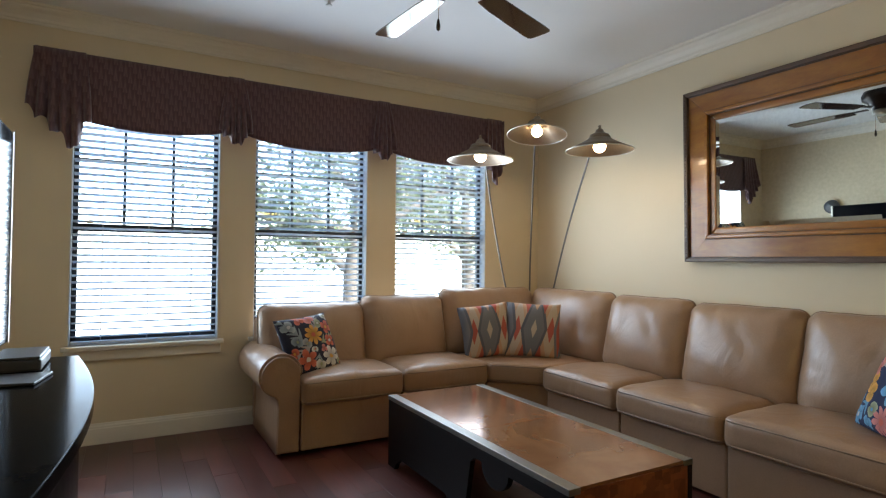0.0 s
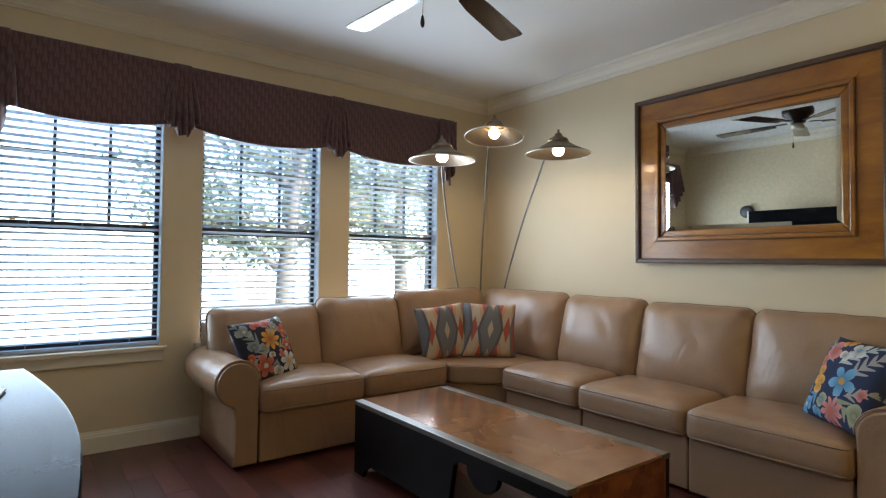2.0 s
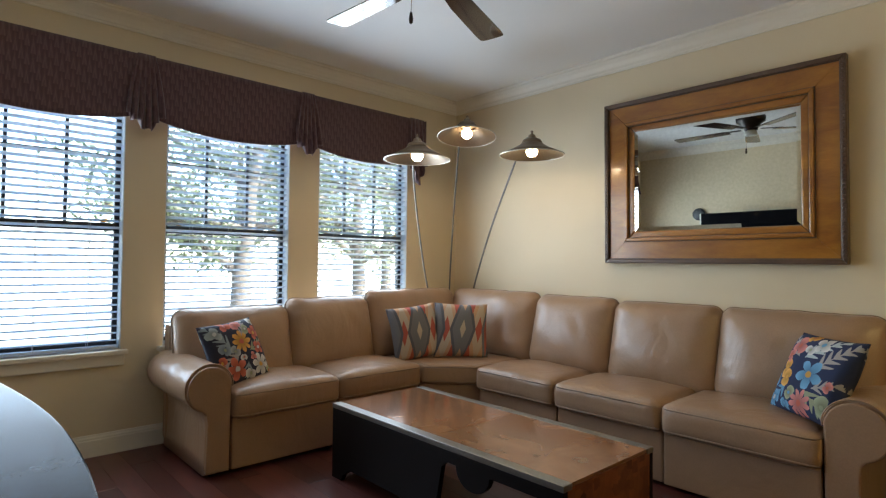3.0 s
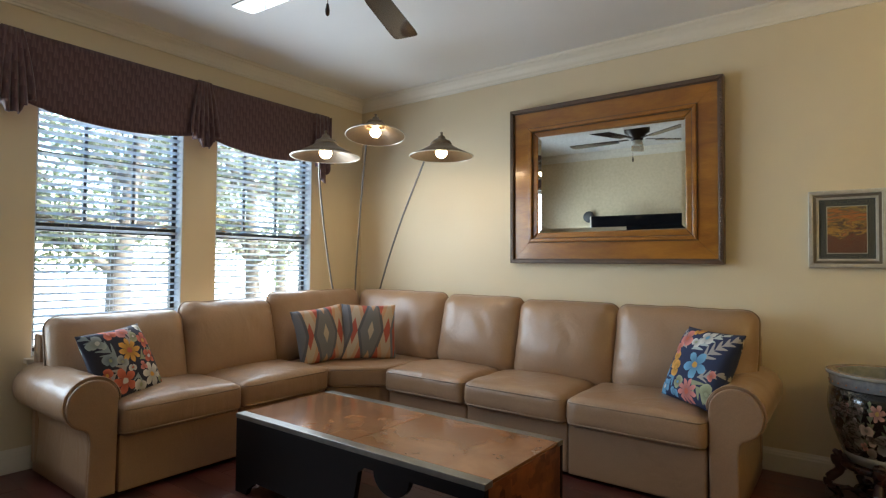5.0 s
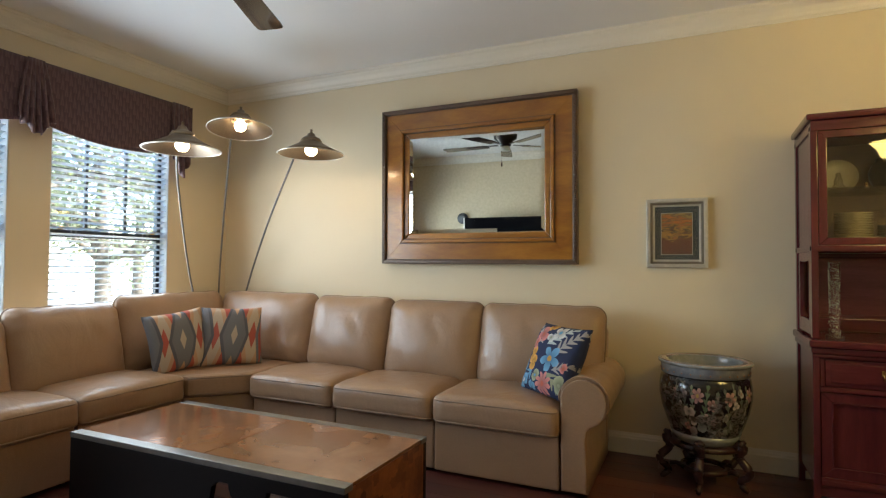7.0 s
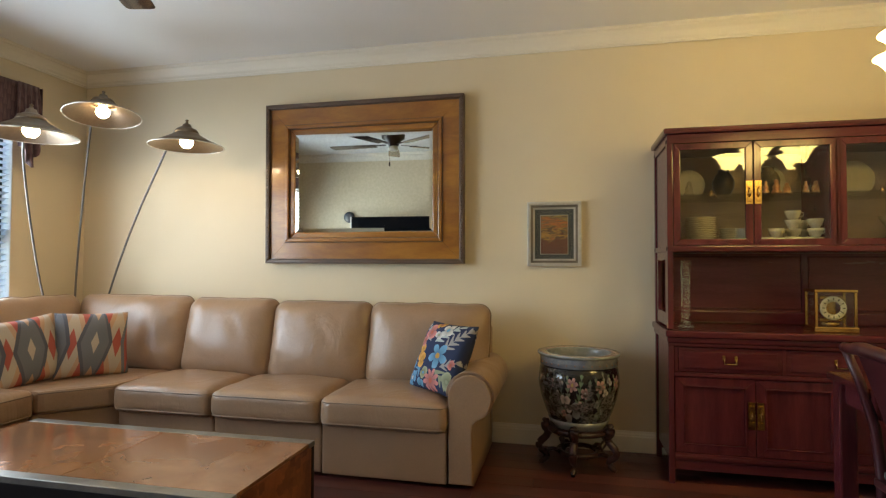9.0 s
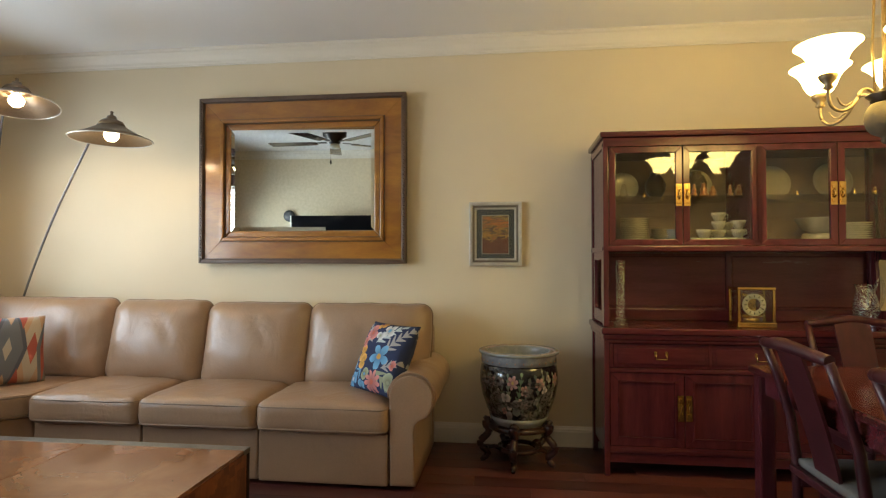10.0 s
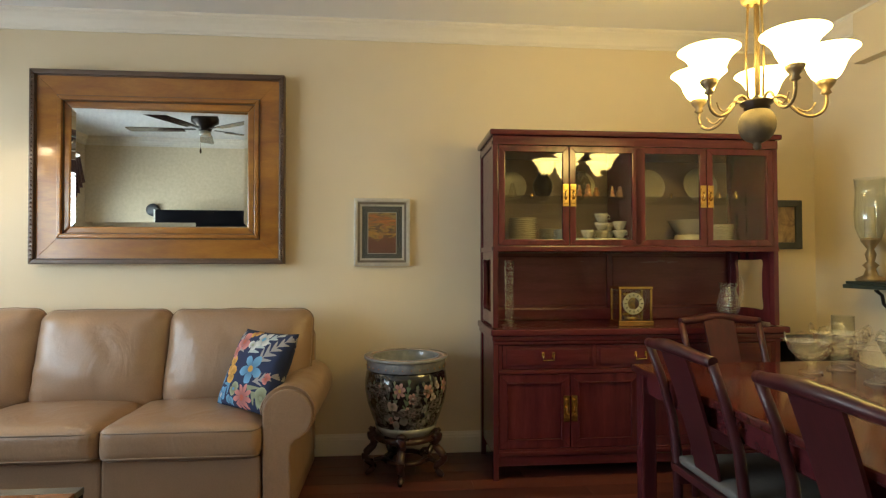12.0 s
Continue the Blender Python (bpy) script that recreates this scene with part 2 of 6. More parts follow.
def valance_material():
    """Plum and brown flame-stitch weave."""
    m, nt, b = bare("plum_flame_stitch")
    vec = coords(nt)
    sep = nt.nodes.new("ShaderNodeSeparateXYZ")
    link(nt, vec, sep.inputs[0])
    y, z = sep.outputs[1], sep.outputs[2]
    # staggered columns of narrow flames, each tapering upward
    across = calc(nt, "DIVIDE", calc(nt, "ADD", y, calc(nt, "MULTIPLY", grain(nt, vec, 12, 2), 0.006)), 0.027)
    stagger = calc(nt, "MULTIPLY", calc(nt, "FLOORED_MODULO", calc(nt, "FLOOR", across), 3.0), 0.37)
    up = calc(nt, "FRACT", calc(nt, "ADD", calc(nt, "DIVIDE", z, 0.105), stagger))
    off = calc(nt, "ABSOLUTE", calc(nt, "SUBTRACT", calc(nt, "FRACT", across), 0.5))
    flame = calc(nt, "SUBTRACT", calc(nt, "MULTIPLY", calc(nt, "SUBTRACT", 1.0, up), 0.55), off)
    tone = ramp(nt, calc(nt, "ADD", calc(nt, "MULTIPLY", flame, 1.6), 0.4), ((0.05, (0.088, 0.040, 0.046)), (0.4, (0.108, 0.052, 0.057)), (0.75, (0.155, 0.088, 0.085)), (1.0, (0.125, 0.064, 0.066))))
    thread = grain(nt, coords(nt, (1, 1, 0.12)), 260, 2)
    tone = blend(nt, 0.5, tone, ramp(nt, thread, ((0.3, (0.6, 0.6, 0.6)), (0.7, (1.25, 1.2, 1.2)))), "MULTIPLY")
    link(nt, tone, b.inputs["Base Color"])
    b.inputs["Roughness"].default_value = 0.75
    b.inputs["Sheen Weight"].default_value = 0.3
    link(nt, relief(nt, thread, 0.2, 0.002), b.inputs["Normal"])
    return m


VALANCE = valance_material()


def kilim_material():
    """Upright zigzag stripes and lozenges in slate, cream, apricot and red."""
    m, nt, b = bare("zigzag_cotton")
    sep = nt.nodes.new("ShaderNodeSeparateXYZ")
    vec = coords(nt, uv=True)
    link(nt, vec, sep.inputs[0])
    v = sep.outputs[1]
    u = calc(nt, "SUBTRACT", sep.outputs[0], calc(nt, "MULTIPLY", calc(nt, "SUBTRACT", v, 0.5), 0.13))
    cream, slate, red, apricot, dark = (0.50, 0.43, 0.34), (0.17, 0.18, 0.205), (0.43, 0.105, 0.075), (0.52, 0.34, 0.22), (0.11, 0.115, 0.14)
    rise = calc(nt, "ABSOLUTE", calc(nt, "SUBTRACT", v, 0.5))
    tone = apricot
    # lozenges, widest first: centre across, half width, half height, from the middle or from the ends, colour
    for uc, hw, hh, ends, colour in ((0.20, 0.16, 0.60, 0, cream), (0.82, 0.17, 0.60, 0, cream), (0.51, 0.24, 0.95, 0, dark), (0.51, 0.19, 0.74, 0, slate), (0.51, 0.055, 0.17, 0, cream),
                                     (0.20, 0.075, 0.24, 0, red), (0.82, 0.075, 0.24, 0, red), (0.0, 0.19, 0.85, 0, dark), (0.0, 0.14, 0.62, 0, slate), (1.0, 0.13, 0.75, 0, slate), (1.0, 0.07, 0.5, 0, red),
                                     (0.35, 0.055, 0.22, 1, red), (0.66, 0.055, 0.22, 1, red), (0.51, 0.05, 0.15, 1, apricot)):
        span = calc(nt, "ABSOLUTE", calc(nt, "SUBTRACT", u, uc))
        along = calc(nt, "SUBTRACT", 0.5, rise) if ends else rise
        d = calc(nt, "ADD", calc(nt, "DIVIDE", span, hw), calc(nt, "DIVIDE", along, hh))
        tone = blend(nt, calc(nt, "LESS_THAN", d, 1.0), tone, colour)
    cloth = grain(nt, vec, 120, 2)
    tone = blend(nt, 0.35, tone, ramp(nt, cloth, ((0.3, (0.7, 0.7, 0.7)), (0.7, (1.15, 1.15, 1.15)))), "MULTIPLY")
    link(nt, tone, b.inputs["Base Color"])
    b.inputs["Roughness"].default_value = 0.9
    link(nt, relief(nt, cloth, 0.15, 0.002), b.inputs["Normal"])
    return m


KILIM = kilim_material()


def floral_material(name, ground, flowers, sprays, repeat=False):
    """Printed cotton: petalled blooms and narrow leaves on a dark ground."""
    m, nt, b = bare(name)
    vec = coords(nt, uv=True)
    sep = nt.nodes.new("ShaderNodeSeparateXYZ")
    link(nt, vec, sep.inputs[0])
    across, up = sep.outputs[0], sep.outputs[1]
    if repeat:
        across = calc(nt, "FRACT", across)
    wob = calc(nt, "MULTIPLY", calc(nt, "SUBTRACT", grain(nt, vec, 9, 2), 0.5), 0.05)
    tone = ground
    # leafy sprays: a stem from one point to another, with slanting leaflets on both sides
    for x0, y0, x1, y1, wide, count, colour in sprays:
        ln = math.hypot(x1 - x0, y1 - y0)
        ux, uy = (x1 - x0) / ln, (y1 - y0) / ln
        px, py = calc(nt, "SUBTRACT", across, x0), calc(nt, "SUBTRACT", up, y0)
        along = calc(nt, "DIVIDE", calc(nt, "ADD", calc(nt, "MULTIPLY", px, ux), calc(nt, "MULTIPLY", py, uy)), ln)
        side = calc(nt, "ADD", calc(nt, "ABSOLUTE", calc(nt, "SUBTRACT", calc(nt, "MULTIPLY", px, uy), calc(nt, "MULTIPLY", py, ux))), calc(nt, "MULTIPLY", wob, 0.3))
        slant = calc(nt, "SUBTRACT", along, calc(nt, "MULTIPLY", side, 1.1 / ln))
        wave = calc(nt, "SINE", calc(nt, "MULTIPLY", calc(nt, "FRACT", calc(nt, "MULTIPLY", slant, count)), math.pi))
        taper = calc(nt, "SUBTRACT", 1.1, calc(nt, "MULTIPLY", slant, 0.75))
        leaf = calc(nt, "LESS_THAN", calc(nt, "DIVIDE", side, wide), calc(nt, "MULTIPLY", calc(nt, "SUBTRACT", calc(nt, "MULTIPLY", wave, 1.5), 0.5), taper))
        stem = calc(nt, "LESS_THAN", side, 0.008)
        run = calc(nt, "MULTIPLY", calc(nt, "GREATER_THAN", slant, 0.0), calc(nt, "LESS_THAN", slant, 1.0))
        tone = blend(nt, calc(nt, "MULTIPLY", calc(nt, "MAXIMUM", leaf, stem), run), tone, colour)
    for cx, cy, size, petals, turn, colour, heart in flowers:
        size *= 0.70 if repeat else 0.86
        dx = calc(nt, "ADD", calc(nt, "SUBTRACT", across, cx), wob)
        dy = calc(nt, "ADD", calc(nt, "SUBTRACT", up, cy), wob)
        r = calc(nt, "SQRT", calc(nt, "ADD", calc(nt, "MULTIPLY", dx, dx), calc(nt, "MULTIPLY", dy, dy)))
        a = calc(nt, "ARCTAN2", dy, dx)
        lobe = calc(nt, "ABSOLUTE", calc(nt, "COSINE", calc(nt, "MULTIPLY", calc(nt, "ADD", a, turn), petals / 2)))
        edge = calc(nt, "MULTIPLY", calc(nt, "ADD", calc(nt, "MULTIPLY", calc(nt, "POWER", lobe, 0.5), 0.75), 0.25), size)
        inside = calc(nt, "LESS_THAN", r, edge)
        share = calc(nt, "DIVIDE", r, size)
        pale = tuple(min(1, c * 1.25 + 0.03) for c in colour)
        petal = ramp(nt, share, ((0.0, heart), (0.2, heart), (0.26, tuple(c * 0.7 for c in colour)), (0.6, colour), (1.0, pale)))
        tone = blend(nt, inside, tone, petal)
    cloth = grain(nt, vec, 120, 2)
    tone = blend(nt, 0.3, tone, ramp(nt, cloth, ((0.3, (0.7, 0.7, 0.7)), (0.7, (1.15, 1.15, 1.15)))), "MULTIPLY")
    link(nt, tone, b.inputs["Base Color"])
    b.inputs["Roughness"].default_value = 0.85
    return m


GREY, NAVY, YEL, PINK, BLUE, WHITE, RED, GRN = (0.34, 0.31, 0.29), (0.016, 0.026, 0.075), (0.58, 0.29, 0.05), (0.52, 0.18, 0.155), (0.12, 0.29, 0.46), (0.52, 0.51, 0.47), (0.48, 0.11, 0.06), (0.28, 0.30, 0.18)
FLORAL_A = floral_material("floral_cotton_blue", NAVY, (
    (0.60, 0.48, 0.21, 5, 0.3, BLUE, YEL), (0.20, 0.50, 0.15, 2, 1.45, YEL, YEL), (0.27, 0.38, 0.13, 2, 1.6, YEL, YEL), (0.25, 0.80, 0.16, 3, 0.5, PINK, RED), (0.17, 0.66, 0.11, 3, 1.2, PINK, RED),
    (0.58, 0.14, 0.19, 9, 0.1, PINK, RED), (0.60, 0.86, 0.14, 4, 0.6, WHITE, BLUE), (0.12, 0.12, 0.12, 4, 0.2, BLUE, WHITE),
    (0.88, 0.18, 0.14, 2, 1.2, GRN, GRN), (0.36, 0.95, 0.10, 3, 0.2, YEL, RED), (0.88, 0.40, 0.08, 2, 2.0, PINK, RED), (0.40, 0.22, 0.10, 2, 2.2, GRN, BLUE), (0.07, 0.34, 0.10, 2, 1.0, BLUE, WHITE), (0.46, 0.76, 0.10, 2, 0.4, WHITE, GRN), (0.34, 0.08, 0.09, 2, 0.2, BLUE, BLUE)),
    ((0.66, 0.56, 0.98, 0.93, 0.11, 5, GREY), (0.44, 0.66, 0.84, 0.98, 0.10, 5, (0.42, 0.47, 0.46)), (0.70, 0.34, 0.99, 0.46, 0.08, 4, GREY), (0.62, 0.30, 0.96, 0.06, 0.11, 4, GRN), (0.32, 0.30, 0.04, 0.04, 0.09, 4, BLUE), (0.34, 0.66, 0.06, 0.94, 0.08, 4, GREY)))
FLORAL_B = floral_material("floral_cotton_orange", (0.018, 0.020, 0.040), (
    (0.52, 0.62, 0.20, 8, 0.0, YEL, RED), (0.76, 0.22, 0.20, 6, 0.3, WHITE, YEL), (0.30, 0.24, 0.20, 5, 0.7, RED, WHITE), (0.36, 0.92, 0.12, 3, 0.2, RED, PINK), (0.84, 0.72, 0.15, 4, 0.4, RED, YEL),
    (0.14, 0.82, 0.14, 3, 0.9, (0.30, 0.34, 0.34), WHITE), (0.20, 0.55, 0.12, 2, 0.5, (0.20, 0.25, 0.30), GRN), (0.82, 0.48, 0.13, 4, 0.9, RED, WHITE), (0.55, 0.90, 0.12, 2, 2.6, PINK, RED), (0.52, 0.12, 0.12, 2, 0.4, WHITE, GRN), (0.64, 0.36, 0.08, 3, 0.4, PINK, RED), (0.08, 0.12, 0.10, 3, 0.0, GRN, GRN), (0.36, 0.50, 0.10, 2, 0.8, (0.28, 0.30, 0.30), GRN), (0.68, 0.80, 0.10, 2, 1.9, GRN, WHITE), (0.92, 0.92, 0.10, 2, 0.6, WHITE, GRN), (0.10, 0.38, 0.11, 2, 2.2, RED, YEL), (0.94, 0.10, 0.10, 2, 0.9, GRN, RED), (0.46, 0.38, 0.07, 2, 0.1, WHITE, RED)),
    ((0.30, 0.56, 0.04, 0.96, 0.12, 5, (0.24, 0.29, 0.31)), (0.40, 0.44, 0.04, 0.30, 0.09, 4, GREY), (0.62, 0.46, 0.97, 0.60, 0.09, 4, GRN), (0.55, 0.70, 0.72, 0.99, 0.09, 4, GREY), (0.52, 0.30, 0.44, 0.02, 0.09, 4, (0.24, 0.29, 0.31)), (0.86, 0.36, 0.98, 0.04, 0.08, 4, GREY)))


LOTUS, LOTUS_PALE, REED, PAD = (0.42, 0.25, 0.23), (0.50, 0.47, 0.44), (0.13, 0.16, 0.13), (0.20, 0.22, 0.21)
GLAZE = floral_material("black_painted_glaze", (0.010, 0.010, 0.011), (
    (0.30, 0.42, 0.20, 2, 1.57, PAD, (0.10, 0.12, 0.11)), (0.68, 0.36, 0.19, 2, 1.45, PAD, (0.10, 0.12, 0.11)), (0.50, 0.18, 0.17, 2, 1.6, (0.26, 0.25, 0.24), PAD), (0.14, 0.20, 0.14, 2, 1.5, PAD, REED), (0.86, 0.18, 0.14, 2, 1.6, (0.24, 0.20, 0.19), PAD),
    (0.16, 0.74, 0.15, 5, 0.3, LOTUS, LOTUS_PALE), (0.62, 0.76, 0.16, 6, 0.8, LOTUS, (0.45, 0.33, 0.12)), (0.86, 0.64, 0.13, 5, 1.2, LOTUS, LOTUS_PALE), (0.38, 0.80, 0.10, 2, 0.9, LOTUS_PALE, LOTUS), (0.28, 0.64, 0.10, 3, 0.2, LOTUS_PALE, PAD),
    (0.46, 0.52, 0.15, 2, 0.1, LOTUS_PALE, PAD), (0.52, 0.40, 0.12, 2, 1.2, LOTUS_PALE, REED), (0.76, 0.46, 0.09, 3, 0.6, (0.44, 0.34, 0.30), REED), (0.40, 0.30, 0.09, 4, 0.4, LOTUS, PAD), (0.90, 0.40, 0.09, 4, 0.1, LOTUS, PAD), (0.10, 0.46, 0.09, 3, 0.7, PAD, REED)),
    ((0.44, 0.30, 0.36, 0.92, 0.07, 6, REED), (0.54, 0.34, 0.52, 0.90, 0.06, 6, (0.20, 0.24, 0.17)), (0.22, 0.20, 0.06, 0.88, 0.07, 6, REED), (0.70, 0.30, 0.80, 0.92, 0.08, 6, (0.12, 0.18, 0.11)), (0.80, 0.26, 0.96, 0.84, 0.07, 5, REED), (0.30, 0.50, 0.22, 0.96, 0.05, 5, (0.22, 0.24, 0.19)), (0.04, 0.10, 0.96, 0.08, 0.07, 12, (0.19, 0.18, 0.18)), (0.06, 0.30, 0.94, 0.26, 0.06, 9, (0.15, 0.17, 0.15))), True)
nt = GLAZE.node_tree
b = nt.nodes["Principled BSDF"]
drawn = b.inputs["Base Color"].links[0].from_socket
wash = ramp(nt, grain(nt, coords(nt, (1, 1, 1.6)), 26, 4, 0.6, 1.5), ((0.42, (0.012, 0.012, 0.013)), (0.52, (0.10, 0.105, 0.10)), (0.60, (0.20, 0.17, 0.17)), (0.66, (0.03, 0.035, 0.03))))
link(nt, blend(nt, ramp(nt, grain(nt, coords(nt), 9, 3, 0.6, 0.8), ((0.47, (0, 0, 0)), (0.56, (0.9, 0.9, 0.9)))), drawn, wash), b.inputs["Base Color"])
GLAZE.node_tree.nodes["Principled BSDF"].inputs["Roughness"].default_value = 0.16
GLAZE.node_tree.nodes["Principled BSDF"].inputs["Coat Weight"].default_value = 0.5


def art_material():
    """Sunset streaks over dark water."""
    m, nt, b = bare("sunset_print")
    vec = coords(nt, (1, 1, 3.2))
    sep = nt.nodes.new("ShaderNodeSeparateXYZ")
    link(nt, coords(nt), sep.inputs[0])
    n = grain(nt, vec, 9, 4, 0.6, 1.0)
    h = calc(nt, "ADD", calc(nt, "MULTIPLY", sep.outputs[2], 3.2), calc(nt, "MULTIPLY", calc(nt, "SUBTRACT", n, 0.5), 1.5))
    tone = ramp(nt, calc(nt, "ADD", h, 0.5), ((0.05, (0.15, 0.05, 0.035)), (0.35, (0.20, 0.055, 0.03)), (0.45, (0.09, 0.07, 0.05)), (0.55, (0.62, 0.30, 0.05)), (0.62, (0.15, 0.09, 0.06)), (0.72, (0.70, 0.20, 0.03)), (0.82, (0.13, 0.09, 0.07)), (0.93, (0.52, 0.32, 0.08)), (1.0, (0.15, 0.11, 0.08))))
    link(nt, tone, b.inputs["Base Color"])
    b.inputs["Roughness"].default_value = 0.3
    return m


ART = art_material()
MAT_BOARD = surface("slate_mat_board", (0.075, 0.085, 0.09), rough=0.8)
ABSTRACT = surface("faded_print", (0.50, 0.36, 0.20), (0.16, 0.10, 0.07), 0.5, scale=9, fine=40, twist=1.0)
STONEWARE = surface("carved_stone_urn", (0.16, 0.115, 0.06), (0.08, 0.065, 0.042), 0.7, scale=8, fine=40, bump=0.5)
PLASTIC = surface("grey_plastic", (0.10, 0.105, 0.115), rough=0.4)
GREENSTONE = surface("dark_green_shelf", (0.045, 0.06, 0.05), (0.03, 0.04, 0.035), 0.3)

# ---- builders ----


def box(bm, x0, x1, y0, y1, z0, z1, bev=0.0):
    """A box, with its edges cut at 45 degrees by bev."""
    if bev <= 0:
        v = [bm.verts.new((x, y, z)) for z in (z0, z1) for y in (y0, y1) for x in (x0, x1)]
        for f in ((0, 2, 3, 1), (4, 5, 7, 6), (0, 1, 5, 4), (1, 3, 7, 5), (3, 2, 6, 7), (2, 0, 4, 6)):
            bm.faces.new([v[i] for i in f])
        return
    tmp = bmesh.new()
    box(tmp, x0, x1, y0, y1, z0, z1)
    bmesh.ops.bevel(tmp, geom=list(tmp.edges), offset=bev, segments=2, affect="EDGES", profile=0.6)
    merge(bm, tmp)


def merge(bm, other, m=None):
    if m is not None:
        bmesh.ops.transform(other, matrix=m, verts=list(other.verts))
    vs = {v: bm.verts.new(v.co) for v in other.verts}
    for f in other.faces:
        g = bm.faces.new([vs[v] for v in f.verts])
        g.smooth = f.smooth
    other.free()


def lathe(bm, profile, n=24, cx=0.0, cy=0.0, cz=0.0, close=False):
    """A turned shape from (radius, height) pairs."""
    rings = []
    for r, z in profile:
        if r < 1e-5:
            rings.append([bm.verts.new((cx, cy, cz + z))])
        else:
            rings.append([bm.verts.new((cx + r * math.cos(2 * math.pi * k / n), cy + r * math.sin(2 * math.pi * k / n), cz + z)) for k in range(n)])
    pairs = list(zip(rings, rings[1:])) + ([(rings[-1], rings[0])] if close else [])
    for a, b in pairs:
        for k in range(n):
            j = (k + 1) % n
            if len(a) == 1 and len(b) == 1:
                continue
            if len(a) == 1:
                f = bm.faces.new((a[0], b[j], b[k]))
            elif len(b) == 1:
                f = bm.faces.new((a[k], a[j], b[0]))
            else:
                f = bm.faces.new((a[k], a[j], b[j], b[k]))
            f.smooth = True


def tube(bm, pts, r, n=8, loop=False, flat=1.0):
    """A round bar along points; r is one radius or one for each point."""
    pts = [Vector(p) for p in pts]
    rad = [r] * len(pts) if isinstance(r, (int, float)) else list(r)
    rings = []
    for i, p in enumerate(pts):
        a = pts[i - 1] if (i or loop) else p
        b = pts[(i + 1) % len(pts)] if (i + 1 < len(pts) or loop) else p
        d = (b - a).normalized()
        ref = Vector((0, 0, 1)) if abs(d.z) < 0.9 else Vector((0, 1, 0))
        u = d.cross(ref).normalized()
        w = u.cross(d)
        rings.append([bm.verts.new(p + rad[i] * (math.cos(2 * math.pi * k / n) * u + flat * math.sin(2 * math.pi * k / n) * w)) for k in range(n)])
    for a, b in list(zip(rings, rings[1:])) + ([(rings[-1], rings[0])] if loop else []):
        for k in range(n):
            f = bm.faces.new((a[k], a[(k + 1) % n], b[(k + 1) % n], b[k]))
            f.smooth = True
    if not loop:
        bm.faces.new(rings[0][::-1])
        bm.faces.new(rings[-1])


def prism(bm, outline, lo, hi, axis="z", bev=0.0):
    """A flat outline of (a, b) pairs given thickness along an axis: z (a=x, b=y), y (a=x, b=z) or x (a=y, b=z)."""
    tmp = bmesh.new()
    put = {"z": lambda a, b, c: (a, b, c), "y": lambda a, b, c: (a, c, b), "x": lambda a, b, c: (c, a, b)}[axis]
    low = [tmp.verts.new(put(a, b, lo)) for a, b in outline]
    top = [tmp.verts.new(put(a, b, hi)) for a, b in outline]
    tmp.faces.new(low[::-1])
    tmp.faces.new(top)
    n = len(outline)
    for i in range(n):
        tmp.faces.new((low[i], low[(i + 1) % n], top[(i + 1) % n], top[i]))
    bmesh.ops.recalc_face_normals(tmp, faces=list(tmp.faces))
    if bev:
        bmesh.ops.bevel(tmp, geom=list(tmp.edges), offset=bev, segments=2, affect="EDGES", profile=0.6, clamp_overlap=True)
    merge(bm, tmp)


def soft_box(bm, sx, sy, sz, r=0.05, crown=0.0, n=(14, 14, 6), wrinkle=0.0, seed=0.0, m=None, belly=0.0):
    """An upholstered block round the origin: rounded edges, a swelling top, faint wrinkles."""
    half = Vector((sx / 2, sy / 2, sz / 2))
    tmp = bmesh.new()
    made = {}

    def vert(p):
        key = tuple(round(c, 5) for c in p)
        if key in made:
            return made[key]
        v = Vector((p[0] * half.x, p[1] * half.y, p[2] * half.z))
        inner = Vector([max(-(h - r), min(h - r, c)) for c, h in zip(v, half)])
        d = v - inner
        v = inner + (d.normalized() * r if d.length > 1e-9 else d)
        swell = (1 - p[0] ** 2) * (1 - p[1] ** 2)
        v.z += crown * swell * (1 if p[2] > 0 else -0.3) * abs(p[2])
        v.y += belly * (1 - p[0] ** 2) * (1 - p[2] ** 2) * p[1]
        if wrinkle:
            q = Vector((v.x * 7 + seed, v.y * 7, v.z * 7))
            v += wrinkle * Vector((0, noise.noise(q), noise.noise(q + Vector((9, 4, 2)))))
        made[key] = tmp.verts.new(v)
        return made[key]

    def side(fix, sign, na, nb):
        ax = [i for i in range(3) if i != fix]
        for i in range(na):
            for j in range(nb):
                quad = []
                for a, b in ((i, j), (i + 1, j), (i + 1, j + 1), (i, j + 1)):
                    p = [0, 0, 0]
                    p[fix], p[ax[0]], p[ax[1]] = sign, -1 + 2 * a / na, -1 + 2 * b / nb
                    quad.append(vert(p))
                f = tmp.faces.new(quad)
                f.smooth = True

    for s in (-1, 1):
        side(0, s, n[1], n[2])
        side(1, s, n[0], n[2])
        side(2, s, n[0], n[1])
    bmesh.ops.recalc_face_normals(tmp, faces=list(tmp.faces))
    merge(bm, tmp, m)


def mesh_of(name, bm, material):
    me = bpy.data.meshes.new(name)
    bm.normal_update()
    bm.to_mesh(me)
    bm.free()
    me.materials.append(material)
    return me


def part(name, bm, material, parent, label=""):
    ob = new(name, mesh_of(name, bm, material))
    ob.parent = parent
    return tagged(ob, label)


def thing(name, at=(0, 0, 0), label="", category="", group="", turn=0.0):
    ob = new(name)
    ob.empty_display_size = 0.1
    ob.matrix_basis = pose(*at, 0, 0, turn)
    return tagged(ob, label, category, group)


def setting(name, bm, material, label="", category=""):
    return tagged(new(name, mesh_of(name, bm, material)), label, category, kind="structure")


def bx(*args, **kw):
    bm = bmesh.new()
    box(bm, *args, **kw)
    return bm


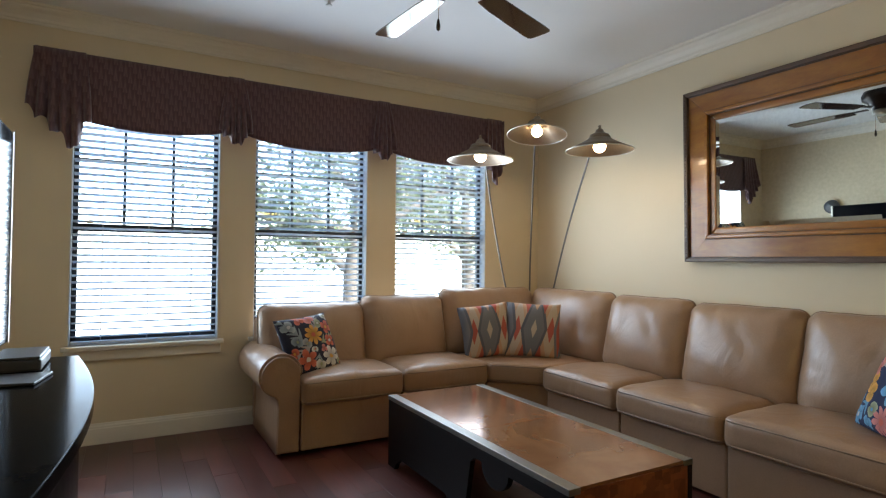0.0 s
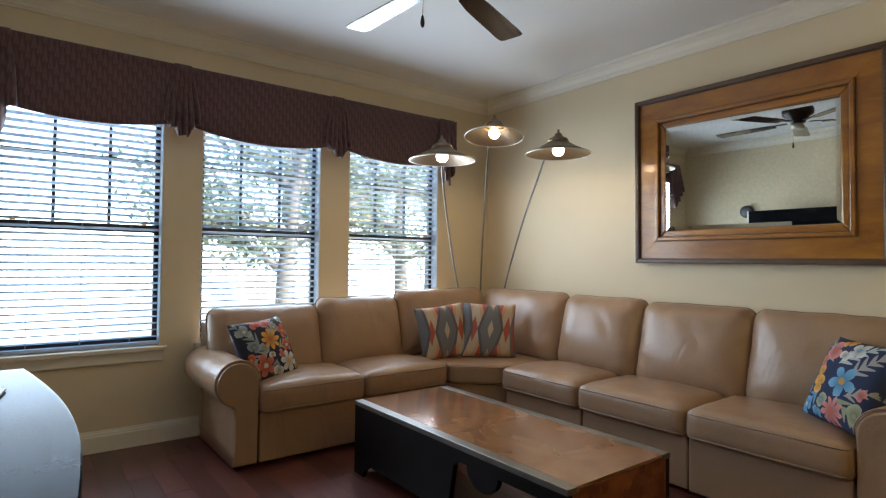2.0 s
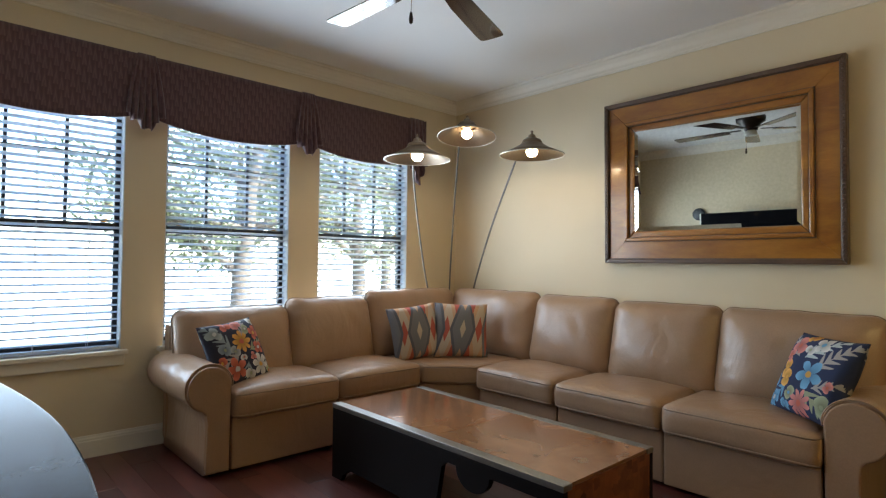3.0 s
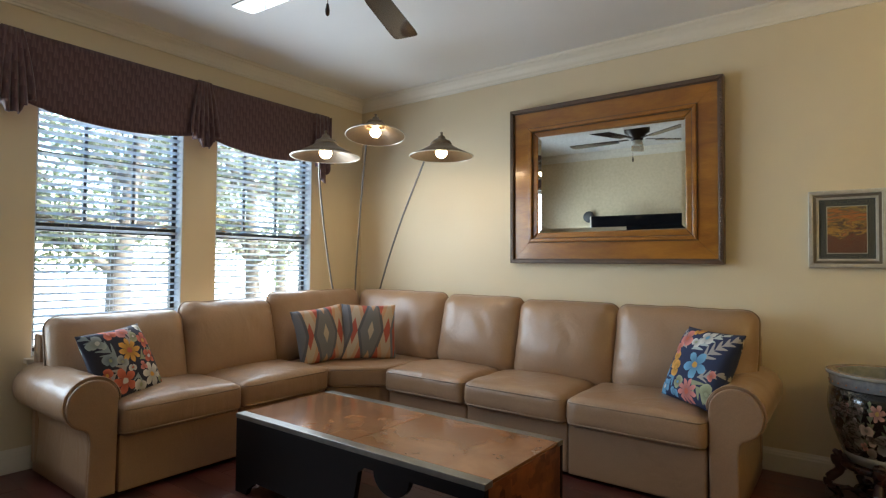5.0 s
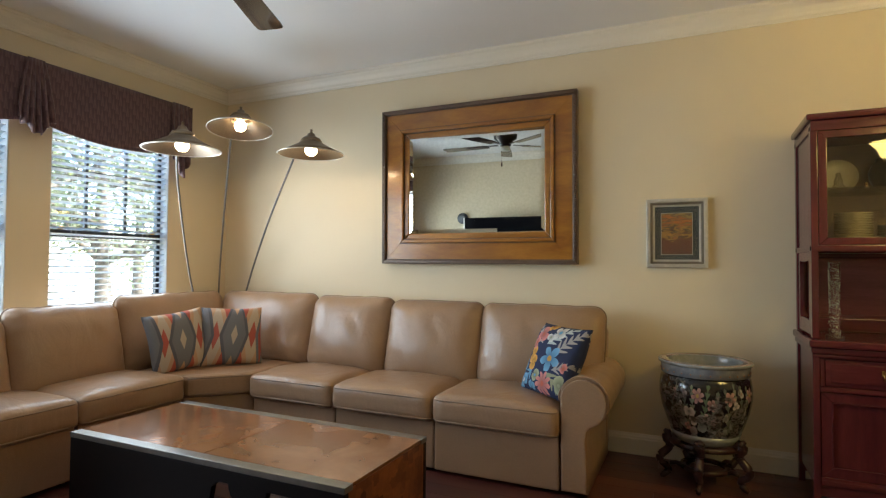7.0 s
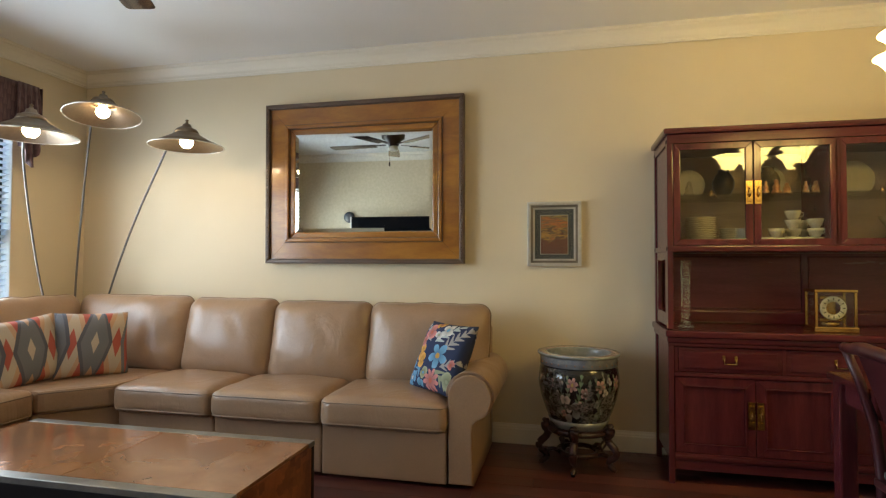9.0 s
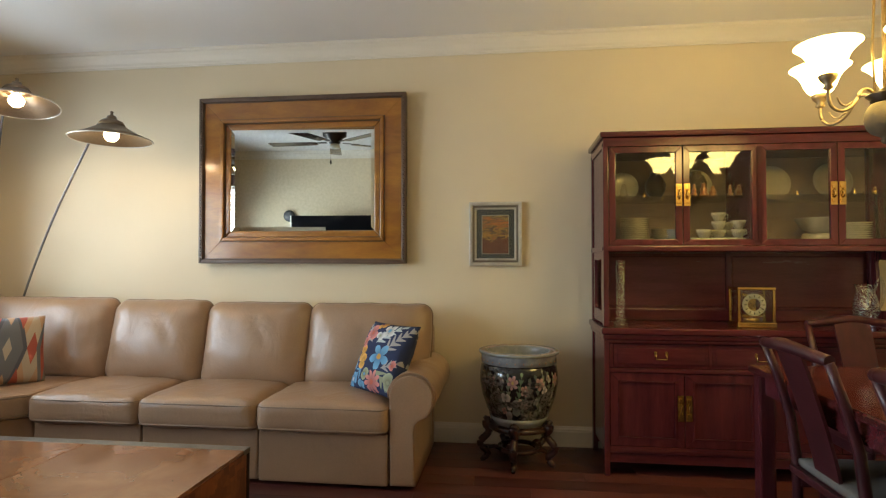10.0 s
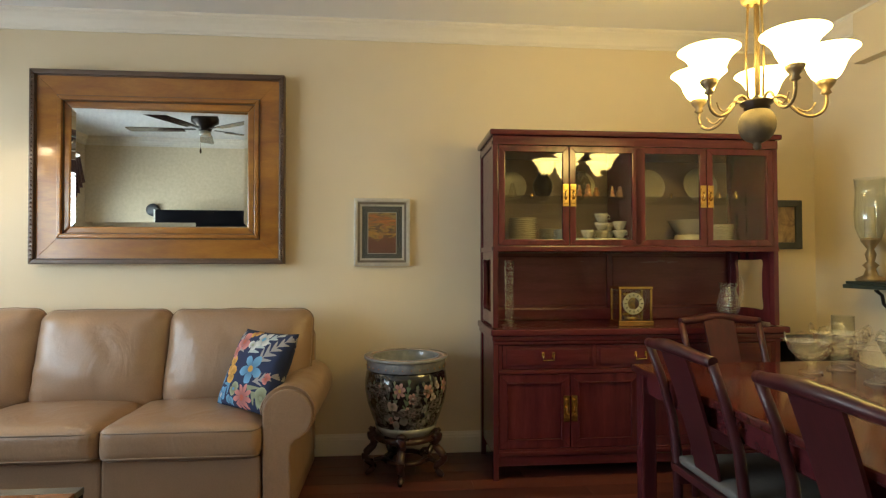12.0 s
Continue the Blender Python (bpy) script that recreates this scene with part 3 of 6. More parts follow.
def turned(profile, n=24, **kw):
    bm = bmesh.new()
    lathe(bm, profile, n, **kw)
    return bm


def bar(pts, r, n=8, **kw):
    bm = bmesh.new()
    tube(bm, pts, r, n, **kw)
    return bm


def flow(pts, n=5):
    """More points along a smooth curve through pts."""
    P = [Vector(p) for p in pts]
    out = []
    for i in range(len(P) - 1):
        a, b, c, d = P[max(i - 1, 0)], P[i], P[i + 1], P[min(i + 2, len(P) - 1)]
        for k in range(n):
            t = k / n
            out.append(0.5 * (2 * b + (c - a) * t + (2 * a - 5 * b + 4 * c - d) * t * t + (3 * b - a - 3 * c + d) * t ** 3))
    return out + [P[-1]]


def slab(outline, lo, hi, axis="z", bev=0.0):
    bm = bmesh.new()
    prism(bm, outline, lo, hi, axis, bev)
    return bm

# ---- the room: window wall at x 0, mirror wall at y 0 ----
RX, RY, RZ = 6.70, -4.27, 2.74
WINDOWS = ((-3.75, -2.87), (-2.63, -1.755), (-1.505, -0.605))
SILL, HEAD = 0.63, 2.30

bm = bmesh.new()
box(bm, -0.16, 0, RY - 0.16, 0.16, -0.02, SILL)
box(bm, -0.16, 0, RY - 0.16, 0.16, HEAD, RZ)
edges = [RY - 0.16, *[v for w in WINDOWS for v in w], 0.16]
for a, b in zip(edges[::2], edges[1::2]):
    box(bm, -0.16, 0, a, b, SILL, HEAD)
setting("wall_west", bm, WALL, "cream painted wall with three tall windows", "wall")
setting("wall_north", bx(0, RX + 0.16, 0, 0.16, -0.02, RZ), WALL, "cream painted wall behind the sectional sofa", "wall")
setting("wall_south", bx(0, RX + 0.16, RY - 0.16, RY, -0.02, RZ), WALL, "cream painted wall behind the television", "wall")
setting("wall_east", bx(RX, RX + 0.16, RY, 0, -0.02, RZ), WALL, "cream painted wall at the dining end", "wall")
setting("ceiling", bx(-0.16, RX + 0.16, RY - 0.16, 0.16, RZ, RZ + 0.25), CEIL, "smooth off-white painted ceiling", "ceiling")
setting("soffit", bx(RX - 0.07, RX - 0.002, RY, -0.42, 2.42, RZ - 0.002), WALL, "boxed cream soffit under the ceiling", "soffit")


def moulding(name, profile, start, end, material, label):
    """A profile of (out from the wall, height) pairs run along a wall."""
    a, b = Vector((*start, 0)), Vector((*end, 0))
    d = (b - a).normalized()
    out = Vector((-d.y, d.x, 0))
    bm = bmesh.new()
    rows = [[bm.verts.new(p + out * o + Vector((0, 0, h))) for o, h in profile] for p in (a, b)]
    n = len(profile)
    for i in range(n):
        bm.faces.new((rows[0][i], rows[0][(i + 1) % n], rows[1][(i + 1) % n], rows[1][i]))
    bm.faces.new(rows[0])
    bm.faces.new(rows[1][::-1])
    bmesh.ops.recalc_face_normals(bm, faces=list(bm.faces))
    return setting(name, bm, material, label, name.split("_")[0])


CROWN = ((0.001, 2.628), (0.011, 2.628), (0.013, 2.640), (0.019, 2.646), (0.023, 2.662), (0.040, 2.690), (0.058, 2.705), (0.064, 2.712), (0.066, 2.722), (0.074, 2.726), (0.078, 2.739), (0.001, 2.739))
BASE = ((0.001, 0.001), (0.016, 0.001), (0.016, 0.098), (0.013, 0.104), (0.013, 0.112), (0.008, 0.122), (0.006, 0.132), (0.001, 0.132))
for name, prof, label in (("crown_moulding", CROWN, "cream stepped crown moulding"), ("baseboard", BASE, "cream painted baseboard")):
    for a, b in (((0, 0), (0, RY)), ((RX, 0), (0, 0)), ((0, RY), (RX, RY)), ((RX, RY), (RX, 0))):
        moulding(name, prof, a, b, TRIM, label)

# ---- windows ----
for i, (a, b) in enumerate(WINDOWS):
    w = new("window_%d" % (i + 1))
    tagged(w, "double-hung window with dark bronze sashes behind blinds", "window", "windows in the west wall", "structure")
    x0, x1 = -0.125, -0.085
    bm = bmesh.new()
    for args in ((a, a + 0.035, SILL, HEAD), (b - 0.035, b, SILL, HEAD), (a + 0.035, b - 0.035, SILL, SILL + 0.045), (a + 0.035, b - 0.035, HEAD - 0.04, HEAD)):
        box(bm, x0, x1, args[0], args[1], args[2], args[3])
    part("window_frame", bm, BRONZE, w)
    part("meeting_rail", bx(x0 - 0.005, x1 + 0.012, a + 0.035, b - 0.035, 1.365, 1.415, bev=0.004), BRONZE, w)
    for k in (1, 2):
        y = a + (b - a) * k / 3
        part("muntin", bx(-0.112, -0.094, y - 0.010, y + 0.010, 1.415, HEAD - 0.04), BRONZE, w)
    part("muntin", bx(-0.113, -0.093, a + 0.035, b - 0.035, 1.825, 1.845), BRONZE, w)
    for z0, z1, x in ((SILL + 0.045, 1.365, -0.10), (1.415, HEAD - 0.04, -0.106)):
        pane = part("pane", bx(x - 0.002, x + 0.002, a + 0.036, b - 0.036, z0, z1), PANE, w)
        pane.visible_shadow = False
    for y in (a + 0.10, b - 0.10):
        bm = bmesh.new()
        box(bm, -0.073, -0.050, y - 0.016, y + 0.016, 1.415, 1.428, bev=0.003)
        box(bm, -0.066, -0.052, y - 0.005, y + 0.022, 1.428, 1.440, bev=0.003)
        part("sash_lock", bm, BRASS, w)
    bm = bmesh.new()
    box(bm, -0.085, 0.045, a - 0.035, b + 0.035, SILL - 0.028, SILL + 0.001, bev=0.006)
    box(bm, 0.001, 0.020, a - 0.02, b + 0.02, SILL - 0.095, SILL - 0.030, bev=0.005)
    part("window_sill", bm, TRIM, w, "cream painted stool and apron")
    # white jamb liners
    for y0, y1 in ((a + 0.001, a + 0.006), (b - 0.006, b - 0.001)):
        part("jamb_liner", bx(-0.084, -0.002, y0, y1, SILL + 0.002, HEAD - 0.002), SLAT, w)

    blind = thing("window_blind", (-0.035, (a + b) / 2, SILL), "white two-inch slatted blind, lowered and open", "blind", "blinds in the windows")
    half = (b - a) / 2 - 0.012
    slat_bm = bmesh.new()
    rows = []
    for k in range(6):
        u = -1 + 2 * k / 5
        rows.append([slat_bm.verts.new((0.024 * u, s * half, 0.003 * (1 - u * u) + dz)) for s in (-1, 1) for dz in (0, 0.0022)])
    for p, q in zip(rows, rows[1:]):
        slat_bm.faces.new((p[1], p[3], q[3], q[1]))
        slat_bm.faces.new((p[0], q[0], q[2], p[2]))
        slat_bm.faces.new((p[0], p[1], q[1], q[0]))
        slat_bm.faces.new((p[2], q[2], q[3], p[3]))
    slat_bm.faces.new((rows[0][0], rows[0][2], rows[0][3], rows[0][1]))
    slat_bm.faces.new((rows[-1][0], rows[-1][1], rows[-1][3], rows[-1][2]))
    slat_me = mesh_of("slat", slat_bm, SLAT)
    for k in range(36):
        s = new("slat", slat_me)
        s.parent = blind
        s.matrix_basis = pose(0, 0, 0.055 + 0.0435 * k, 0, -16 + random.uniform(-1.5, 1.5), 0)
    part("bottom_rail", bx(-0.026, 0.026, -half, half, 0.008, 0.026, bev=0.004), SLAT, blind)
    part("headrail", bx(-0.028, 0.028, -half, half, 1.615, 1.665, bev=0.003), SLAT, blind)
    for u in (-0.62, 0.0, 0.62):
        for x in (-0.026, 0.026):
            part("ladder_cord", bar([(x, u * half, 0.02), (x, u * half, 1.62)], 0.0012, 5), CORD, blind)

# ---- valance: three shallow swags between pleated tails ----
val = thing("window_valance", (0.0, -2.18, 2.47), "plum flame-stitch fabric valance with three swags over the windows", "valance")
STOPS = (-3.86, -2.785, -1.66, -0.535)
for a, b in zip(STOPS, STOPS[1:]):
    bm = bmesh.new()
    cols = []
    for i in range(41):
        u = i / 40
        y = a + (b - a) * u
        low = -0.37 - 0.085 * (4 * u * (1 - u)) ** 0.8
        col = []
        for j in range(13):
            v = j / 12
            x = 0.078 + 0.004 * math.sin(v * 9 + u * 5) * v + 0.006 * noise.noise(Vector((y * 5, v * 3, a))) * v
            col.append(bm.verts.new((x, y + 2.18, low * v)))
        cols.append(col)
    for p, q in zip(cols, cols[1:]):
        for j in range(12):
            bm.faces.new((p[j], q[j], q[j + 1], p[j + 1])).smooth = True
    swag = part("swag", bm, VALANCE, val)
    swag.modifiers.new("thickness", "SOLIDIFY").thickness = 0.006


def tail(y, w, lows, inset, grip=0.45, fold=0.020):
    """A folded tail; lows are its stepped lengths across."""
    bm = bmesh.new()
    n = 48
    cols = []
    for i in range(n + 1):
        u = i / n
        k = min(len(lows) - 1, int(u * len(lows)))
        f = u * len(lows) - k
        low = lows[k] + (lows[min(k + 1, len(lows) - 1)] - lows[k]) * f ** 3
        col = []
        for j in range(9):
            v = j / 8
            pinch = 1 - grip * (1 - v) ** 1.5
            x = 0.087 + inset * v + fold * math.sin(u * len(lows) * 1.35 * math.pi + 0.6) * (0.06 + 0.94 * v ** 1.4) + fold * v
            col.append(bm.verts.new((x, y + 2.18 + (u - 0.5) * w * pinch, 0.004 + low * v)))
        cols.append(col)
    for p, q in zip(cols, cols[1:]):
        for j in range(8):
            bm.faces.new((p[j], q[j], q[j + 1], p[j + 1])).smooth = True
    t = part("tail", bm, VALANCE, val, "gathered fabric tail")
    t.modifiers.new("thickness", "SOLIDIFY").thickness = 0.005


for y in STOPS[1:3]:
    tail(y, 0.22, (-0.39, -0.43, -0.42, -0.48, -0.47, -0.48, -0.43, -0.39), 0.0, 0.55)
tail(STOPS[0] + 0.05, 0.33, (-0.37, -0.44, -0.43, -0.52, -0.51, -0.61, -0.60, -0.44), 0.0, 0.22, 0.028)
tail(STOPS[3] - 0.04, 0.21, (-0.40, -0.46, -0.56, -0.60, -0.52, -0.42), 0.0, 0.25, 0.022)
for y in (STOPS[0] - 0.085, STOPS[3] + 0.065):
    part("return", bx(0.002, 0.09, y + 2.18 - 0.004, y + 2.18 + 0.004, -0.36, 0.002), VALANCE, val)
part("mounting_board", bx(0.001, 0.07, -1.74, 1.70, -0.02, -0.002), TRIM, val)

# ---- sectional sofa ----
sofa = thing("sectional_sofa", (0.3, -0.3, 0), "L-shaped tan leather sectional sofa with rolled arms", "sofa")


def at_sofa(bm):
    bmesh.ops.transform(bm, matrix=Matrix.Translation((-0.3, 0.3, 0)), verts=list(bm.verts))
    return bm


def loop_rect(sx, sy, z, r=0.05):
    pts = []
    for cx, cy, a0 in ((1, 1, 0), (-1, 1, 90), (-1, -1, 180), (1, -1, 270)):
        for k in range(5):
            a = radians(a0 + 22.5 * k)
            pts.append((cx * (sx / 2 - r) + r * math.cos(a), cy * (sy / 2 - r) + r * math.sin(a), z))
    return pts


def seat_cushion(m, w, d, seed):
    bm = bmesh.new()
    soft_box(bm, w + 0.006, d, 0.166, 0.045, 0.032, (18, 18, 7), 0.006, seed, m @ Matrix.Translation((0, 0, -0.006)))
    cush = part("seat_cushion", at_sofa(bm), LEATHER, sofa)
    for z in (0.050, -0.066):
        bm = bar(loop_rect(w - 0.008, d - 0.008, z, 0.045), 0.0045, 6, loop=True)
        bmesh.ops.transform(bm, matrix=m, verts=list(bm.verts))
        part("piping", at_sofa(bm), PIPING, cush)


def back_cushion(m, w, h, seed):
    """A stuffed cushion leaning in its own x-z plane: full in the middle, thin at its seams, pleated along the edge."""
    n = 30
    bm = bmesh.new()
    grids = []
    half_w, half_h, r = w / 2, h / 2, 0.07

    def spot(u, v):
        """A square place drawn into the rounded outline."""
        x, z = u * half_w, v * half_h
        ix, iz = max(-half_w + r, min(half_w - r, x)), max(-half_h + r, min(half_h - r, z))
        d = Vector((x - ix, z - iz))
        if d.length > 1e-9:
            lim = r / max(abs(d.x), abs(d.y)) * min(1.0, max(abs(d.x), abs(d.y)) / r)
            d = d.normalized() * max(abs(d.x), abs(d.y)) * min(1.0, lim)
        return ix + d.x, iz + d.y

    for side in (-1, 1):
        rows = []
        for j in range(n + 1):
            row = []
            for i in range(n + 1):
                u, v = math.sin((-1 + 2 * i / n) * math.pi / 2), math.sin((-1 + 2 * j / n) * math.pi / 2)
                x, z = spot(u, v)
                full = (1 - u ** 6) ** 0.55 * (1 - v ** 6) ** 0.55
                crown = 0.042 * (1 - u * u) * (1 - v * v)
                edge = max(abs(u), abs(v))
                z += 0.007 * noise.noise(Vector((x * 9 + seed, 3.0, seed))) * max(0.0, v) ** 2
                x += 0.006 * noise.noise(Vector((z * 8, seed, 5.0))) * u * u
                along = (x if abs(v) > abs(u) else z)
                pleat = 0.013 * noise.noise(Vector((along * 24 + seed, seed * 1.7 + edge * 2.0, side))) * math.exp(-((edge - 0.86) / 0.15) ** 2)
                sag = 0.012 * noise.noise(Vector((x * 4.2 + seed, z * 4.2, side * 2.0))) + 0.005 * noise.noise(Vector((x * 11 + z * 5 + seed, z * 7 - x * 3, side * 4.0)))
                px, pz = x - w * 0.16 * math.sin(seed), z - 0.06
                dent = -0.013 * math.exp(-((px * 0.85 + pz * 0.5) / 0.026) ** 2 - ((pz * 0.85 - px * 0.5) / 0.11) ** 2)
                y = side * (0.010 + (0.090 + crown + (sag + pleat + (dent if side < 0 else 0))) * full)
                row.append(bm.verts.new((x, y, z)))
            rows.append(row)
        grids.append(rows)
        for j in range(n):
            for i in range(n):
                quad = [rows[j][i], rows[j][i + 1], rows[j + 1][i + 1], rows[j + 1][i]]
                bm.faces.new(quad if side < 0 else quad[::-1]).smooth = True
    rim = [(i, 0) for i in range(n)] + [(n, j) for j in range(n)] + [(i, n) for i in range(n, 0, -1)] + [(0, j) for j in range(n, 0, -1)]
    for (a, b), (c, d) in zip(rim, rim[1:] + rim[:1]):
        bm.faces.new((grids[0][b][a], grids[1][b][a], grids[1][d][c], grids[0][d][c])).smooth = True
    welt = [grids[0][b][a].co + Vector((0, 0.010, 0)) for a, b in rim]
    welt = [p + Vector((p.x, 0, p.z)).normalized() * 0.002 for p in welt]
    bmesh.ops.transform(bm, matrix=m, verts=list(bm.verts))
    cush = part("back_cushion", at_sofa(bm), LEATHER, sofa)
    keep = [welt[0]]
    for p in welt[1:]:
        if (p - keep[-1]).length > 0.008:
            keep.append(p)
    bm = bar(keep, 0.0062, 6, loop=True)
    bmesh.ops.transform(bm, matrix=m, verts=list(bm.verts))
    part("piping", at_sofa(bm), PIPING, cush)


# along the mirror wall
for k, (a, b) in enumerate(((1.135, 1.80), (1.805, 2.49), (2.495, 3.215))):
    seat_cushion(pose((a + b) / 2, -0.60, 0.378), b - a, 0.58, k * 3.1)
    part("seat_base", at_sofa(bx(a + 0.003, b - 0.002, -0.835 - 0.012 * (k == 2), -0.10, 0.02, 0.300, bev=0.012)), LEATHER, sofa)
for k, (a, b, top) in enumerate(((1.225, 1.89, 0.95), (1.89, 2.58, 0.94), (2.58, 3.36, 0.94))):
    h = 0.54
    back_cushion(pose((a + b) / 2, -0.30, top - h / 2 + 0.005, -14, 0, 0), b - a + 0.012, h, 20 + k * 5.7)
part("back_frame", at_sofa(bx(1.14, 3.36, -0.17, -0.055, 0.05, 0.80, bev=0.03)), LEATHER, sofa)
# along the window wall
for k, (a, b) in enumerate(((-2.495, -1.815), (-1.81, -1.135))):
    seat_cushion(pose(0.575, (a + b) / 2, 0.388, 0, 0, 90), b - a, 0.57, 40 + k * 3.3)
    part("seat_base", at_sofa(bx(0.10, 0.815, a + 0.004, b - 0.004, 0.022, 0.312, bev=0.012)), LEATHER, sofa)
for k, (a, b, top) in enumerate(((-2.64, -1.89, 0.875), (-1.89, -1.21, 0.918))):
    h = 0.53
    back_cushion(pose(0.285, (a + b) / 2, top - h / 2 + 0.005, -14, 0, 90), b - a + 0.012, h, 60 + k * 4.4)
part("back_frame", at_sofa(bx(0.055, 0.16, -2.64, -1.14, 0.05, 0.78, bev=0.03)), LEATHER, sofa)
# corner wedge
corner = ((0.86, -1.13), (1.13, -0.86), (1.13, -0.12), (0.12, -0.12), (0.12, -1.13))
part("corner_seat", at_sofa(slab(corner, 0.315, 0.455, "z", 0.03)), LEATHER, sofa)
part("seat_base", at_sofa(slab([(0.82, -1.125), (1.125, -0.82), (1.125, -0.10), (0.10, -0.10), (0.10, -1.125)], 0.022, 0.312, "z", 0.01)), LEATHER, sofa)
for z in (0.437, 0.333):
    part("piping", at_sofa(bar([(0.845, -1.122, z), (0.862, -1.122, z), (1.125, -0.860, z), (1.125, -0.84, z)], 0.0045, 6)), PIPING, sofa)
back_cushion(pose(0.275, -0.735, 0.965 - 0.27, -14, 0, 90), 0.94, 0.54, 80)
back_cushion(pose(0.735, -0.285, 0.965 - 0.27, -14, 0, 0), 0.95, 0.54, 90)
part("back_frame", at_sofa(slab([(0.055, -1.13), (0.15, -1.13), (0.15, -0.15), (1.13, -0.15), (1.13, -0.055), (0.055, -0.055)], 0.05, 0.80, "z", 0.02)), LEATHER, sofa)


def rolled_arm(m, length):
    """Arm along y from 0 to -length, its outer side to +x, with a scrolled top and a panelled front."""
    outline = [(0.0, 0.02), (-0.006, 0.49)]
    for k in range(37):
        a = radians(170 - 6.75 * k)
        outline.append((0.116 + 0.128 * math.cos(a), 0.494 + 0.128 * math.sin(a)))
    outline += [(0.136, 0.350), (0.130, 0.30), (0.138, 0.02)]
    # stuffed roll: close rings along its length, drawn in at both ends, faintly uneven
    bm = bmesh.new()
    rings = []
    shape = [(0.0, 0.02), (-0.002, 0.14), (-0.003, 0.26), (-0.004, 0.38)] + outline[1:-2] + [(0.130, 0.30), (0.132, 0.20), (0.135, 0.11), (0.138, 0.02)]
    for y, f in ((0.0, 0.93), (-0.008, 0.98), (-0.022, 1.0), *[(-0.022 - (length - 0.044) * q / 16, 1.0) for q in range(1, 16)], (-length + 0.022, 1.0), (-length + 0.008, 0.985), (-length, 0.95)):
        ring_v = []
        for x, z in shape:
            puff = 1 + 0.022 * noise.noise(Vector((x * 7 + length * 9, y * 7, z * 7)))
            ring_v.append(bm.verts.new((0.10 + (x - 0.10) * f * puff, y, 0.30 + (z - 0.30) * (1 - (1 - f) * 0.45) * (puff if z > 0.3 else 1))))
        rings.append(ring_v)
    for p, q in zip(rings, rings[1:]):
        for i in range(len(p)):
            j = (i + 1) % len(p)
            bm.faces.new((p[i], p[j], q[j], q[i])).smooth = True
    bm.faces.new(rings[0][::-1])
    bm.faces.new(rings[-1])
    bmesh.ops.recalc_face_normals(bm, faces=list(bm.faces))
    bmesh.ops.transform(bm, matrix=m, verts=list(bm.verts))
    arm = part("arm", at_sofa(bm), LEATHER, sofa, "rolled leather arm")
    face = [(0.110 + (x - 0.110) * 0.92, 0.30 + (z - 0.30) * 0.955) for x, z in outline]
    bm = slab(face, -length - 0.016, -length + 0.004, "y", 0.0075)
    bmesh.ops.transform(bm, matrix=m, verts=list(bm.verts))
    part("arm_panel", at_sofa(bm), LEATHER, arm)
    pts = [(x, -length - 0.004, z) for x, z in outline[1:-2]]
    bm = bar(pts, 0.004, 6)
    bmesh.ops.transform(bm, matrix=m, verts=list(bm.verts))
    part("piping", at_sofa(bm), LEATHER, arm)


rolled_arm(pose(3.222, -0.09, 0), 0.75)
rolled_arm(pose(0.09, -2.500, 0) @ Matrix(((0, -1, 0, 0), (-1, 0, 0, 0), (0, 0, 1, 0), (0, 0, 0, 1))), 0.72)
for x, y in ((3.30, -0.75), (2.55, -0.75), (1.2, -0.75), (0.75, -2.58), (0.75, -1.2), (0.15, -2.58), (0.15, -0.15), (3.3, -0.15), (1.75, -0.75), (0.75, -1.85)):
    part("foot", at_sofa(turned(((0, 0), (0.02, 0), (0.024, 0.019), (0, 0.019)), 12, cx=x, cy=y)), BLACKWOOD, sofa)


def pillow(label, m, size, material, name="throw_pillow"):
    ob = new(name)
    ob.matrix_basis = m
    tagged(ob, label, "pillow", "throw pillows on the sofa")
    bm = bmesh.new()
    uv = bm.loops.layers.uv.new("UVMap")
    n = 20
    grids = []
    for side in (-1, 1):
        rows = []
        for j in range(n + 1):
            row = []
            for i in range(n + 1):
                u, v = -1 + 2 * i / n, -1 + 2 * j / n
                full = max(0, (1 - u ** 2) * (1 - v ** 2)) ** 0.42
                pull = 1 - 0.055 * (1 - u * u) * abs(v) ** 3
                pull2 = 1 - 0.055 * (1 - v * v) * abs(u) ** 3
                x, z = u * pull2 * size / 2, v * pull * size / 2
                y = side * (0.004 + 0.075 * full + 0.006 * noise.noise(Vector((u * 2.2, v * 2.2, side * 3.0 + size))))
                row.append(bm.verts.new((x, y, z)))
            rows.append(row)
        grids.append(rows)
        for j in range(n):
            for i in range(n):
                ids = ((i, j), (i + 1, j), (i + 1, j + 1), (i, j + 1))
                ids = ids if side < 0 else ids[::-1]
                f = bm.faces.new([rows[b][a] for a, b in ids])
                f.smooth = True
                for l, (a, b) in zip(f.loops, ids):
                    l[uv].uv = (a / n, b / n)
    rim = [(i, 0) for i in range(n)] + [(n, j) for j in range(n)] + [(i, n) for i in range(n, 0, -1)] + [(0, j) for j in range(n, 0, -1)]
    for (a, b), (c, d) in zip(rim, rim[1:] + rim[:1]):
        f = bm.faces.new((grids[0][b][a], grids[1][b][a], grids[1][d][c], grids[0][d][c]))
        for l in f.loops:
            l[uv].uv = (a / n, b / n)
    part("cover", bm, material, ob)


